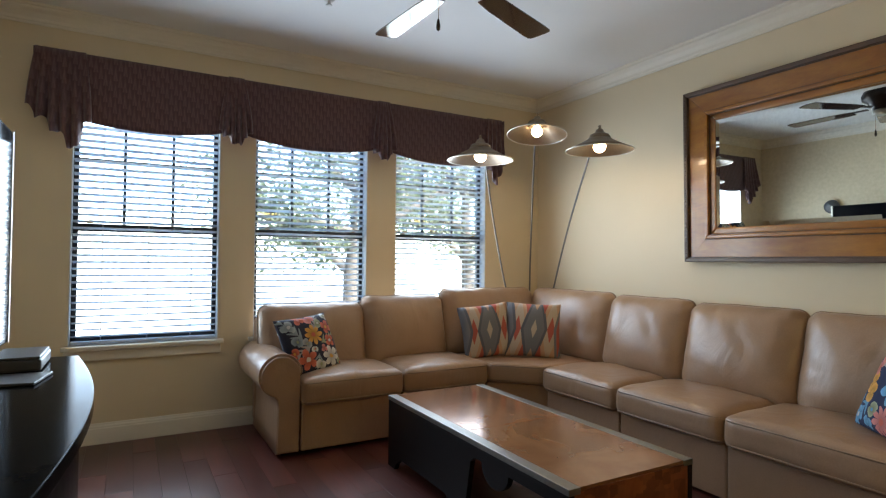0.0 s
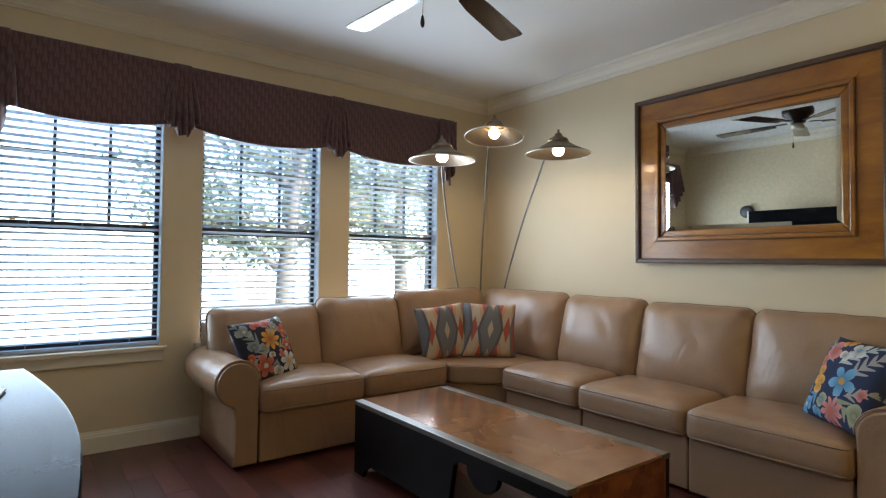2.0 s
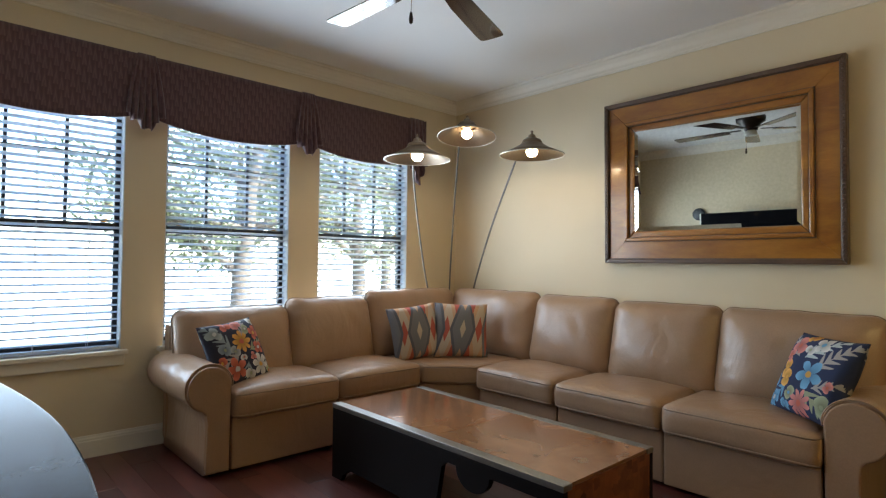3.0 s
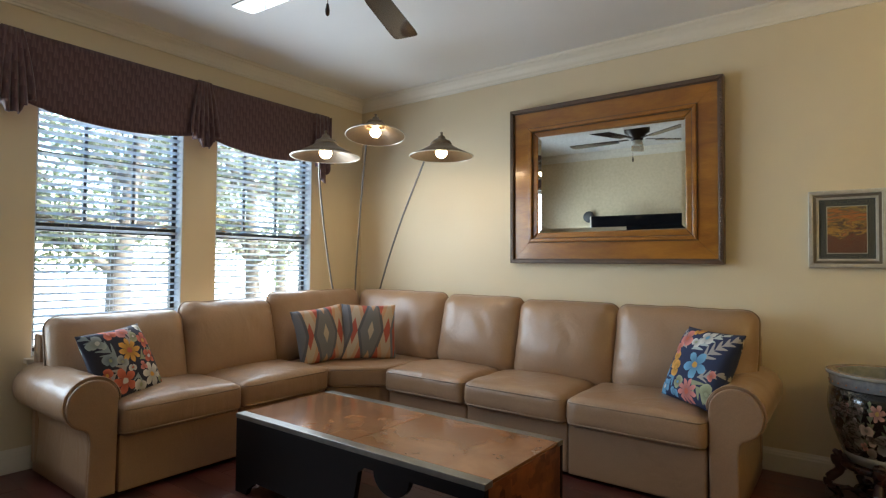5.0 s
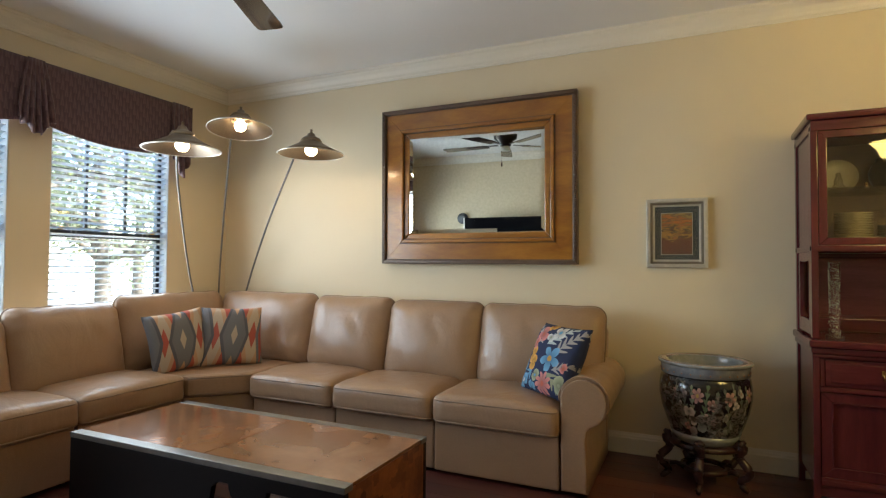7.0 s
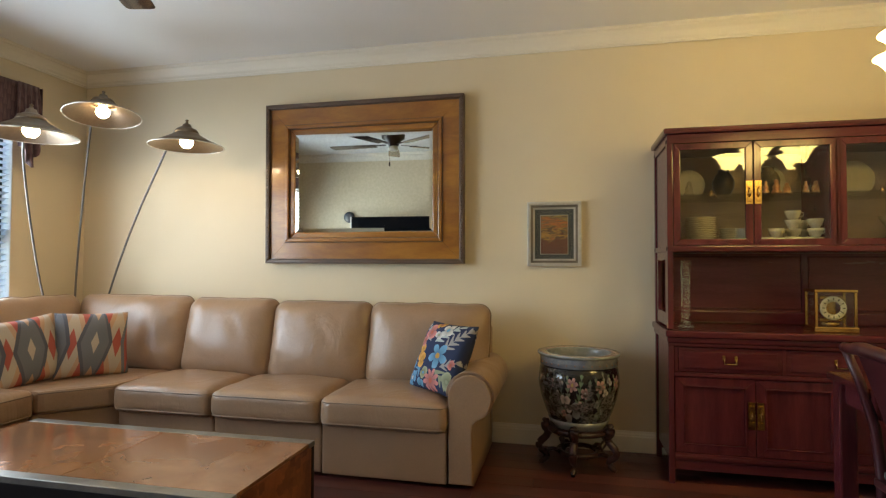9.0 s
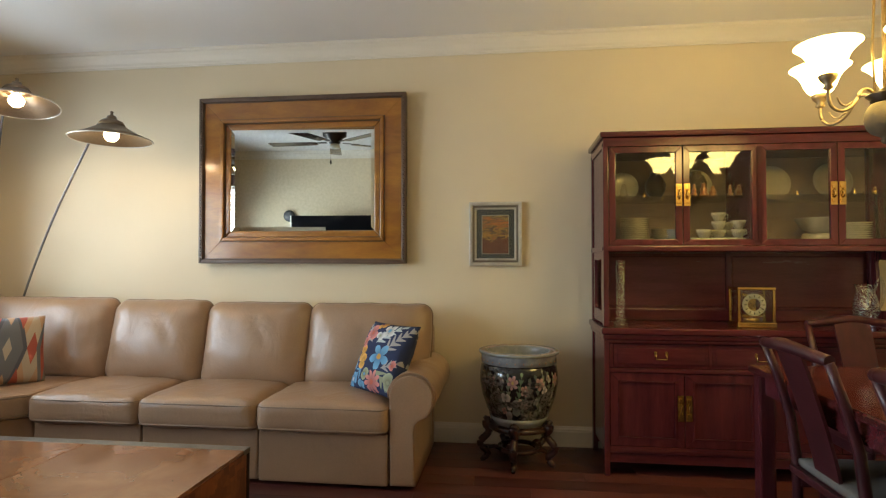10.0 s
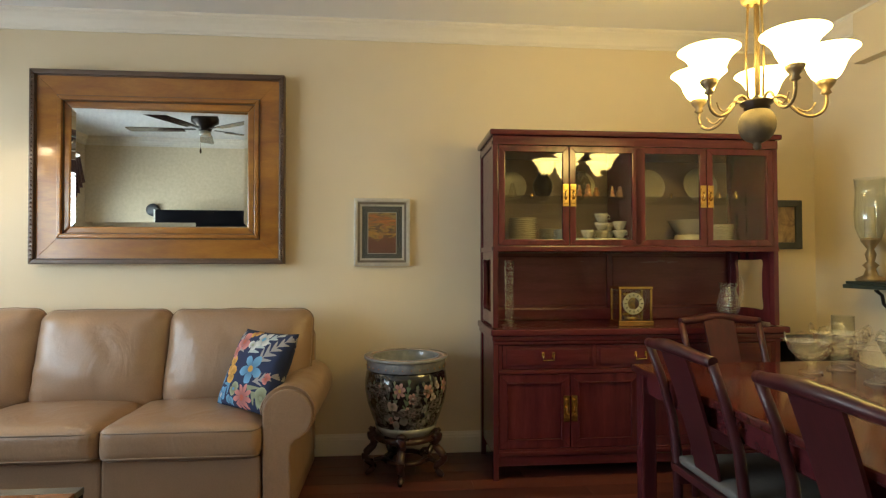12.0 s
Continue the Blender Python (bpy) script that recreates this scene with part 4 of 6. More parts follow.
pillow("navy floral pillow with yellow and white blooms on the sofa", pose(0.575, -2.385, 0.628, -25, -4, 112), 0.405, FLORAL_B)
pillow("navy floral pillow with a blue bloom against the arm", pose(3.145, -0.625, 0.657, -25, 0, -40), 0.42, FLORAL_A)
pillow("slate, cream and red zigzag pillow in the sofa corner", pose(0.585, -0.985, 0.650, -14, -6, 78), 0.415, KILIM)
pillow("slate, cream and red zigzag pillow leaning on another", pose(0.770, -0.670, 0.659, -14, 2, 54), 0.425, KILIM)

# ---- coffee table ----
ct = thing("coffee_table", (1.965, -1.755, 0), "low black coffee table with a copper-clad top and ends", "coffee table")
L, W, H = 1.53, 0.66, 0.40
# copper sheets with cracked seams over the top and down the ends
CUTS = [-L / 2, -0.41, 0.03, L / 2]
HALF = W / 2 - 0.055


def seam(x, k):
    """A ragged joint across the top."""
    if abs(x) > L / 2 - 0.01:
        return [(x, -HALF), (x, HALF)]
    return [(x + 0.016 * noise.noise(Vector((k * 7.3, y * 9.0, 0))) + 0.006 * noise.noise(Vector((y * 45.0, k, 4))), y) for y in [-HALF + 2 * HALF * q / 24 for q in range(25)]]


for k in range(3):
    a, b = seam(CUTS[k], k), seam(CUTS[k + 1], k + 1)
    gap = 0.0022
    outline = [(x + gap, y) for x, y in a] + [(x - gap, y) for x, y in b[::-1]]
    part("copper_sheet", slab(outline, H - 0.012, H + 0.001, "z"), COPPER, ct, "mottled copper sheet")
for s in (-1, 1):
    part("end_panel", bx(min(s * L / 2, s * (L / 2 - 0.02)), max(s * L / 2, s * (L / 2 - 0.02)), -W / 2 + 0.03, W / 2 - 0.03, 0.07, H - 0.014, bev=0.003), COPPER_END, ct, "patched copper end")
    part("edge_strip", bx(-L / 2 - 0.002, L / 2 + 0.002, min(s * W / 2, s * (W / 2 - 0.054)), max(s * W / 2, s * (W / 2 - 0.054)), H - 0.022, H + 0.002, bev=0.003), STEEL, ct, "grey metal edge")
    # long side: solid at one end, an opening with a rounded drop at the other
    drop = [(0.315 + 0.098 * math.cos(radians(a)), 0.325 + 0.085 * math.sin(radians(a))) for a in range(0, -181, -15)]
    side = [(-L / 2, 0.0), (-L / 2 + 0.09, 0.0), (-L / 2 + 0.11, 0.035), (-L / 2 + 0.17, 0.075), (-0.10, 0.075), (-0.02, 0.03), (0.0, 0.0), (0.06, 0.0), (0.09, 0.10), (0.13, 0.30), (0.16, 0.325)]
    side += drop[::-1] + [(0.66, 0.325), (0.685, 0.30), (0.70, 0.08), (0.69, 0.0), (L / 2, 0.0), (L / 2, H - 0.024), (-L / 2, H - 0.024)]
    if s > 0:
        side = [(-L / 2, 0.0), (-L / 2 + 0.07, 0.0), (-L / 2 + 0.08, 0.30), (-L / 2 + 0.11, 0.325), (L / 2 - 0.11, 0.325), (L / 2 - 0.08, 0.30), (L / 2 - 0.07, 0.0), (L / 2, 0.0), (L / 2, H - 0.024), (-L / 2, H - 0.024)]
    y0, y1 = (s * (W / 2 - 0.028), s * (W / 2 - 0.002))
    part("side_board", slab(side, min(y0, y1), max(y0, y1), "y", 0.002), BLACKWOOD, ct, "black shaped side board")
part("under_frame", bx(-L / 2 + 0.02, L / 2 - 0.02, -W / 2 + 0.03, W / 2 - 0.03, H - 0.05, H - 0.0135), BLACKWOOD, ct)

# ---- wall mirror ----
mir = thing("wall_mirror", (2.42, -0.004, 1.20), "large mirror in a wide golden-brown wooden frame", "mirror")
mir.matrix_basis = pose(2.42, -0.012, 1.20, 0.8, 0, 0)
MW, MH = 1.485, 1.165


def ring(x0, x1, z0, z1, t, y0, y1, bev):
    """Four mitred rails round an opening; t is their width."""
    out = []
    for quad in (((x0, z0), (x1, z0), (x1 - t, z0 + t), (x0 + t, z0 + t)), ((x1, z0), (x1, z1), (x1 - t, z1 - t), (x1 - t, z0 + t)),
                 ((x1, z1), (x0, z1), (x0 + t, z1 - t), (x1 - t, z1 - t)), ((x0, z1), (x0, z0), (x0 + t, z0 + t), (x0 + t, z1 - t))):
        out.append(slab(quad, y0, y1, "y", bev))
    return out


h = MW / 2
for inset, deep in ((0.030, -0.046), (0.150, -0.0445), (0.181, -0.040)):
    for bm in ring(-h + inset, h - inset, inset, MH - inset, 0.005, deep, 0.0, 0.001):
        part("shadow_bead", bm, BEAD, mir, "thin dark bead")
for bm in ring(-h, h, 0, MH, 0.030, -0.062, 0.0, 0.006):
    part("outer_moulding", bm, BEAD, mir, "dark brown outer moulding")
for bm in ring(-h + 0.030, h - 0.030, 0.030, MH - 0.030, 0.125, -0.040, 0.0, 0.002):
    part("frame_rail", bm, AMBER, mir, "golden-brown wooden rail")
for bm in ring(-h + 0.155, h - 0.155, 0.155, MH - 0.155, 0.026, -0.056, 0.0, 0.006):
    part("inner_moulding", bm, AMBER, mir)
for bm in ring(-h + 0.181, h - 0.181, 0.181, MH - 0.181, 0.045, -0.034, 0.0, 0.010):
    part("slip", bm, AMBER, mir)
gx, gz0, gz1 = h - 0.226, 0.226, MH - 0.226
bm = bmesh.new()
outer = [bm.verts.new((sx * gx, -0.018, z)) for sx, z in ((-1, gz0), (1, gz0), (1, gz1), (-1, gz1))]
inner = [bm.verts.new((sx * (gx - 0.027), -0.0225, z)) for sx, z in ((-1, gz0 + 0.027), (1, gz0 + 0.027), (1, gz1 - 0.027), (-1, gz1 - 0.027))]
rear = [bm.verts.new((v.co.x, -0.012, v.co.z)) for v in outer]
bm.faces.new(inner)
for i in range(4):
    j = (i + 1) % 4
    bm.faces.new((outer[i], outer[j], inner[j], inner[i]))
    bm.faces.new((rear[i], rear[j], outer[j], outer[i]))
bm.faces.new(rear[::-1])
bmesh.ops.rotate(bm, matrix=pose(0, 0, 0, 0, 0, 1.43).to_3x3(), verts=list(bm.verts))
part("bevelled_glass", bm, MIRROR, mir, "bevelled mirror glass")
bm = bmesh.new()
for sx in (-1, 1):
    for k in range(44):
        lathe(bm, ((0, -0.008), (0.009, 0), (0, 0.008)), 6, cx=sx * (h - 0.015), cy=-0.062, cz=0.03 + k * (MH - 0.06) / 43)
tagged(part("beading", bm, BEAD, mir), kind="stuff")

# ---- small framed prints ----
pic = thing("framed_print", (3.762, -0.003, 1.40), "small sunset print with slate mat in a silver frame", "picture")
for t0, t, y, mt in ((0.0, 0.022, -0.030, SILVER), (0.022, 0.014, -0.022, PEWTER), (0.036, 0.012, -0.016, SILVER)):
    for bm in ring(-0.17 + t0, 0.17 - t0, -0.207 + t0, 0.207 - t0, t, y, 0.0, 0.003):
        part("frame_rail", bm, mt, pic)
part("mat_board", bx(-0.123, 0.123, -0.008, -0.003, -0.160, 0.160), MAT_BOARD, pic)
part("print", bx(-0.085, 0.085, -0.0105, -0.0085, -0.128, 0.120), ART, pic, "sunset streaks in orange and maroon")
for bm in ring(-0.088, 0.088, -0.131, 0.123, 0.003, -0.012, -0.0085, 0.0005):
    part("fillet", bm, SILVER, pic)
part("glazing", bx(-0.122, 0.122, -0.0145, -0.013, -0.159, 0.159), PANE, pic)
pic.scale = (1.035, 1, 1.035)

pic = thing("framed_photograph", (6.455, -0.003, 1.465), "small warm-toned picture in a dark frame", "picture")
for bm in ring(-0.135, 0.135, -0.165, 0.165, 0.045, -0.022, 0.0, 0.004):
    part("frame_rail", bm, MAT_BOARD, pic)
part("print", bx(-0.089, 0.089, -0.010, -0.003, -0.119, 0.119), ABSTRACT, pic)

# ---- three-headed floor lamp in the corner ----
lamp = thing("floor_lamp", (0.17, -0.17, 0), "nickel floor lamp with three curved stems and lit cone shades", "floor lamp")
O = Vector((0.17, -0.17, 0))
part("base_plate", turned(((0, 0), (0.14, 0), (0.14, 0.02), (0.05, 0.035), (0.03, 0.06), (0, 0.06)), 32), PEWTER, lamp)
HEADS = (((0.965, -1.30, 1.895), ((0.165, -0.32, 0.45), (0.155, -0.485, 0.958), (0.235, -0.66, 1.45), (0.35, -0.824, 1.90), (0.55, -0.98, 2.035), (0.78, -1.16, 2.05), (0.965, -1.30, 2.015)), (0, 0)),
         ((0.855, -0.71, 2.165), ((0.15, -0.20, 0.45), (0.142, -0.206, 0.944), (0.28, -0.295, 1.60), (0.47, -0.42, 2.18), (0.62, -0.53, 2.29), (0.76, -0.64, 2.31), (0.835, -0.695, 2.285)), (-5, -6)),
         ((1.43, -0.63, 1.955), ((0.25, -0.125, 0.45), (0.343, -0.095, 0.949), (0.66, -0.205, 1.50), (1.053, -0.366, 1.985), (1.20, -0.47, 2.085), (1.33, -0.56, 2.105), (1.43, -0.63, 2.075)), (0, 0)))
for head, way, (ta, tb) in HEADS:
    top = Vector(head) - O
    stem = flow([(0, 0, 0.05)] + [Vector(p) - O for p in way], 6)
    part("stem", bar(stem, 0.0075, 8), STEM, lamp, "bowed nickel stem")
    tilt = Matrix.Translation(top) @ Matrix.Rotation(radians(ta), 4, "Y") @ Matrix.Rotation(radians(tb), 4, "X")

    def put(bm):
        bmesh.ops.transform(bm, matrix=tilt, verts=list(bm.verts))
        return bm
    shade = part("shade", put(turned(((0.226, 0.0), (0.228, 0.004), (0.150, 0.040), (0.088, 0.074), (0.070, 0.090), (0.067, 0.089), (0.085, 0.071), (0.148, 0.036), (0.224, 0.001)), 40, close=True)), SHADEMETAL, lamp, "shallow nickel cone shade")
    part("vented_collar", put(turned(((0.072, 0.086), (0.074, 0.092), (0.062, 0.112), (0.046, 0.118), (0.030, 0.128), (0.024, 0.146), (0.010, 0.152), (0.007, 0.165), (0.011, 0.172), (0.0, 0.180)), 28)), SHADEMETAL, shade, "nickel vented collar")
    part("rim", put(bar([(0.227 * math.cos(a * math.pi / 24), 0.227 * math.sin(a * math.pi / 24), 0.002) for a in range(48)], 0.004, 6, loop=True)), SILVER, shade)
    part("socket", put(turned(((0.018, 0.06), (0.020, 0.11), (0, 0.11)), 16)), FANMETAL, shade)
    part("bulb", put(turned(((0, -0.010), (0.022, -0.006), (0.037, 0.010), (0.042, 0.027), (0.037, 0.046), (0.022, 0.066), (0.015, 0.082)), 20)), BULB, shade, "glowing warm bulb")

# ---- jardiniere on its stand ----
stand = thing("plant_stand", (3.91, -0.315, 0), "carved dark rosewood stand with curled legs", "stand")
part("top_ring", turned(((0.135, 0.215), (0.185, 0.210), (0.192, 0.222), (0.185, 0.236), (0.165, 0.240), (0.135, 0.236)), 36, close=True), STANDWOOD, stand)
part("stretcher_ring", turned(((0.100, 0.075), (0.128, 0.075), (0.128, 0.095), (0.100, 0.095)), 32, close=True), STANDWOOD, stand)
for k in range(5):
    a = radians(72 * k - 99)
    prof = ((0.176, 0.268), (0.196, 0.254), (0.194, 0.226), (0.182, 0.196), (0.192, 0.168), (0.222, 0.140), (0.236, 0.112), (0.222, 0.088), (0.196, 0.070), (0.188, 0.048), (0.208, 0.028), (0.232, 0.013))
    rad = (0.010, 0.026, 0.030, 0.025, 0.022, 0.023, 0.022, 0.019, 0.020, 0.017, 0.019, 0.012)
    part("leg", bar(flow([(r * math.cos(a), r * math.sin(a), z) for r, z in prof], 3), [rad[min(11, round(k / 3))] for k in range(34)], 8), STANDWOOD, stand, "curled carved leg")
    part("arm_bracket", bar([(0.125 * math.cos(a), 0.125 * math.sin(a), 0.085), (0.15 * math.cos(a), 0.15 * math.sin(a), 0.095), (0.185 * math.cos(a), 0.185 * math.sin(a), 0.088)], 0.012, 7), STANDWOOD, stand)
pot = thing("jardiniere", (3.91, -0.315, 0.237), "large black porcelain fish bowl painted with lotus and reeds", "planter")
bm = turned(((0, 0.0), (0.150, 0.0), (0.165, 0.025), (0.195, 0.095), (0.222, 0.175), (0.236, 0.250), (0.236, 0.300), (0.228, 0.352), (0.207, 0.374)), 48)
uv = bm.loops.layers.uv.new("UVMap")
for f in bm.faces:
    mid = f.calc_center_median()
    base_turn = math.atan2(mid.y, mid.x)
    for l in f.loops:
        off = math.atan2(l.vert.co.y, l.vert.co.x) - base_turn if l.vert.co.xy.length > 1e-4 else 0.0
        off = (off + math.pi) % (2 * math.pi) - math.pi
        l[uv].uv = (4.0 + (base_turn + off) / (2 * math.pi) * 5.0, l.vert.co.z / 0.37)
part("body", bm, GLAZE, pot)
part("foot_band", turned(((0.1515, 0.002), (0.1695, 0.027), (0.1800, 0.055), (0.176, 0.053)), 48), CELADON, pot)
part("neck_band", turned(((0.205, 0.366), (0.2275, 0.368), (0.2275, 0.412), (0.232, 0.420)), 48), BLUEWHITE, pot, "pale blue-white neck band")
part("rim", turned(((0.228, 0.420), (0.240, 0.424), (0.243, 0.433), (0.238, 0.438), (0.190, 0.436), (0.184, 0.428), (0.190, 0.36), (0.17, 0.15), (0, 0.10)), 48), CELADON, pot, "grey glazed rim")
part("rim_pattern", turned(((0.236, 0.4385), (0.236, 0.4395), (0.194, 0.4375), (0.194, 0.4365)), 48), RIMPAINT, pot, "pink and grey painted rim")
for r, z in ((0.2395, 0.437), (0.188, 0.4355)):
    part("gilt_line", bar([(r * math.cos(a * math.pi / 24), r * math.sin(a * math.pi / 24), z) for a in range(48)], 0.0025, 6, loop=True), BLUEWHITE, pot)
bm = bmesh.new()
for k in range(30):
    a = 2 * math.pi * k / 30
    lathe(bm, ((0, -0.005), (0.0045, 0), (0, 0.005)), 6, cx=0.2275 * math.cos(a), cy=0.2275 * math.sin(a), cz=0.386)
tagged(part("rim_flowers", bm, GILT, pot), kind="stuff")

# ---- china hutch ----
hut = thing("china_hutch", (5.235, -0.25, 0), "tall rosewood china hutch with glass doors and brass pulls", "hutch")
HX, Y0, Y1 = 0.845, -0.24, 0.235   # half width, front, back


def hp(name, mt, *args, bev=0.003, parent=None, label=""):
    return part(name, bx(*args, bev=bev), mt, parent or hut, label)


for s in (-1, 1):
    x0, x1 = (-HX, -HX + 0.03) if s < 0 else (HX - 0.03, HX)
    for y0, y1 in ((Y0, Y0 + 0.045), (Y1 - 0.045, Y1)):
        hp("corner_post", ROSE, x0, x1, y0, y1, 0.0, 0.80)
        hp("corner_post", ROSE, x0, x1, y0 + 0.004, y1, 0.842, 1.90)
    hp("side_panel", ROSE, x0 + 0.008, x1 - 0.008, Y0 + 0.045, Y1 - 0.045, 0.12, 0.795, bev=0.002)
    hp("side_panel", ROSE, x0 + 0.008, x1 - 0.008, Y0 + 0.045, Y1 - 0.045, 1.292, 1.90, bev=0.002)
    # side of the open shelf, pierced with a cusped opening
    yc, yw, zc, zh = (Y0 + Y1) / 2 + 0.01, 0.15, 1.075, 0.165
    hole = []
    for k in range(40):
        a = 2 * math.pi * k / 40
        ca, sa = math.cos(a), math.sin(a)
        e = 0.34
        py, pz = math.copysign(abs(ca) ** e, ca), math.copysign(abs(sa) ** e, sa)
        wob = 1 - 0.16 * abs(math.cos(a)) ** 8 - 0.10 * abs(math.sin(a)) ** 10
        hole.append((yc + yw * py * wob, zc + zh * pz * wob))
    bm = bmesh.new()
    xa, xb = x0 + 0.006, x1 - 0.006
    rim_pts = []
    for py, pz in hole:
        dy, dz = py - yc, pz - zc
        f = min((0.19 if abs(dy) > 1e-6 else 1) / max(abs(dy), 1e-6), 0.222 / max(abs(dz), 1e-6))
        rim_pts.append((yc + dy * f, zc + dz * f))
    vs = [[bm.verts.new((x, *p)) for p in pts] for x in (xa, xb) for pts in (hole, rim_pts)]
    for k in range(40):
        j = (k + 1) % 40
        bm.faces.new((vs[0][k], vs[0][j], vs[1][j], vs[1][k]))
        bm.faces.new((vs[2][k], vs[3][k], vs[3][j], vs[2][j]))
        bm.faces.new((vs[0][k], vs[2][k], vs[2][j], vs[0][j]))
        bm.faces.new((vs[1][k], vs[1][j], vs[3][j], vs[3][k]))
    bmesh.ops.recalc_face_normals(bm, faces=list(bm.faces))
    part("pierced_side", bm, ROSE, hut, "side panel with a cusped opening")
hp("counter", ROSE_H, -HX - 0.018, HX + 0.04, Y0 - 0.035, Y1, 0.802, 0.840, bev=0.010)
hp("counter_moulding", ROSE_H, -HX - 0.008, HX + 0.02, Y0 - 0.018, Y1, 0.772, 0.800, bev=0.008)
hp("counter_bead", ROSE_H, -HX - 0.003, HX + 0.01, Y0 - 0.010, Y0 + 0.002, 0.752, 0.768, bev=0.004)
hp("cornice", ROSE_H, -HX - 0.018, HX + 0.018, Y0 - 0.018, Y1, 1.925, 1.958, bev=0.010)
hp("top_rail", ROSE_H, -HX, HX, Y0 - 0.002, Y1, 1.872, 1.923, bev=0.004)
hp("upper_floor", ROSE_H, -HX, HX, Y0 - 0.003, Y1, 1.272, 1.302, bev=0.004)
hp("back_panel", ROSE_LIT, -HX + 0.03, HX - 0.03, Y1 - 0.016, Y1 - 0.002, 0.05, 1.271, bev=0)
# back of the glazed part, with lamplight put into its paler colour
hp("back_panel", ROSE_INNER_LIT, -HX + 0.03, HX - 0.03, Y1 - 0.016, Y1 - 0.002, 1.303, 1.871, bev=0)
for a, b in ((-HX + 0.05, -0.02), (0.02, HX - 0.05)):
    hp("raised_panel", ROSE_LIT, a, b, Y1 - 0.030, Y1 - 0.017, 0.93, 1.25, bev=0.008)
hp("back_rail", ROSE_H, -HX + 0.03, HX - 0.03, Y1 - 0.034, Y1 - 0.017, 0.842, 0.915, bev=0.006)
hp("back_stile", ROSE, -0.018, 0.018, Y1 - 0.034, Y1 - 0.017, 0.917, 1.27, bev=0.004)
hp("centre_post", ROSE, -0.014, 0.014, Y0 + 0.002, Y0 + 0.03, 1.303, 1.871, bev=0.003)
hp("centre_partition", ROSE_LIT, -0.008, 0.008, Y0 + 0.032, Y1 - 0.02, 1.303, 1.871, bev=0)
hp("glass_shelf", PANE, -HX + 0.035, -0.010, Y0 + 0.06, Y1 - 0.02, 1.588, 1.594, bev=0)
hp("glass_shelf", PANE, 0.010, HX - 0.035, Y0 + 0.06, Y1 - 0.02, 1.588, 1.594, bev=0)
hp("lower_floor", ROSE_LIT, -HX + 0.03, HX - 0.03, Y0 + 0.03, Y1 - 0.02, 0.12, 0.14, bev=0)
hp("drawer_rail", ROSE_H, -HX + 0.03, HX - 0.03, Y0 + 0.002, Y0 + 0.03, 0.748, 0.771, bev=0.003)
hp("drawer_rail", ROSE_H, -HX + 0.03, HX - 0.03, Y0 + 0.002, Y0 + 0.03, 0.584, 0.610, bev=0.003)
hp("bottom_rail", ROSE_H, -HX + 0.03, HX - 0.03, Y0 + 0.002, Y0 + 0.03, 0.130, 0.170, bev=0.003)
hp("apron", ROSE_H, -HX + 0.03, HX - 0.03, Y0 + 0.010, Y0 + 0.032, 0.075, 0.127, bev=0.004)


def bail_pull(parent, x, z, y):
    bm = bmesh.new()
    for s in (-1, 1):
        box(bm, x + s * 0.030 - 0.007, x + s * 0.030 + 0.007, y - 0.006, y, z - 0.010, z + 0.016, bev=0.002)
    tube(bm, [(x - 0.030, y - 0.012, z), (x - 0.030, y - 0.014, z - 0.026), (x + 0.030, y - 0.014, z - 0.026), (x + 0.030, y - 0.012, z)], 0.004, 6)
    part("bail_pull", bm, BRASS, parent, "brass bail pull")


def plate_pull(parent, x, z, hh, y, s):
    bm = bmesh.new()
    box(bm, x + (0.003 if s > 0 else -0.037), x + (0.037 if s > 0 else -0.003), y - 0.004, y, z - hh, z + hh, bev=0.001)
    xc = x + s * 0.020
    for dz in (-0.6, 0.0, 0.6):
        box(bm, xc - 0.012, xc + 0.012, y - 0.009, y - 0.0042, z + dz * hh - hh * 0.16, z + dz * hh + hh * 0.16, bev=0.002)
    tube(bm, [(xc, y - 0.006, z + 0.022), (xc, y - 0.020, z + 0.014), (xc, y - 0.020, z - 0.014), (xc, y - 0.006, z - 0.022)], 0.005, 6)
    part("plate_pull", bm, BRASS, parent, "square brass door plate")


for x in (-0.8045, -0.2675, 0.2675, 0.8045):
    hp("drawer_stile", ROSE, x - 0.0095, x + 0.0095, Y0 + 0.003, Y0 + 0.028, 0.611, 0.747, bev=0.002)
hp("waist_bead", ROSE_H, -HX + 0.03, HX - 0.03, Y0 - 0.006, Y0 + 0.0015, 0.588, 0.604, bev=0.003)
hp("foot_bead", ROSE_H, -HX + 0.03, HX - 0.03, Y0 - 0.006, Y0 + 0.0015, 0.140, 0.158, bev=0.003)
for k in range(3):
    x = -0.535 + 0.535 * k
    d = hp("drawer", ROSE_H, x - 0.258, x + 0.258, Y0 + 0.004, Y0 + 0.026, 0.613, 0.745, bev=0.004)
    part("drawer_face", bx(x - 0.236, x + 0.236, Y0 - 0.003, Y0 + 0.0038, 0.633, 0.726, bev=0.003), ROSE_H, d)
    bail_pull(d, x, 0.690, Y0 - 0.0035)
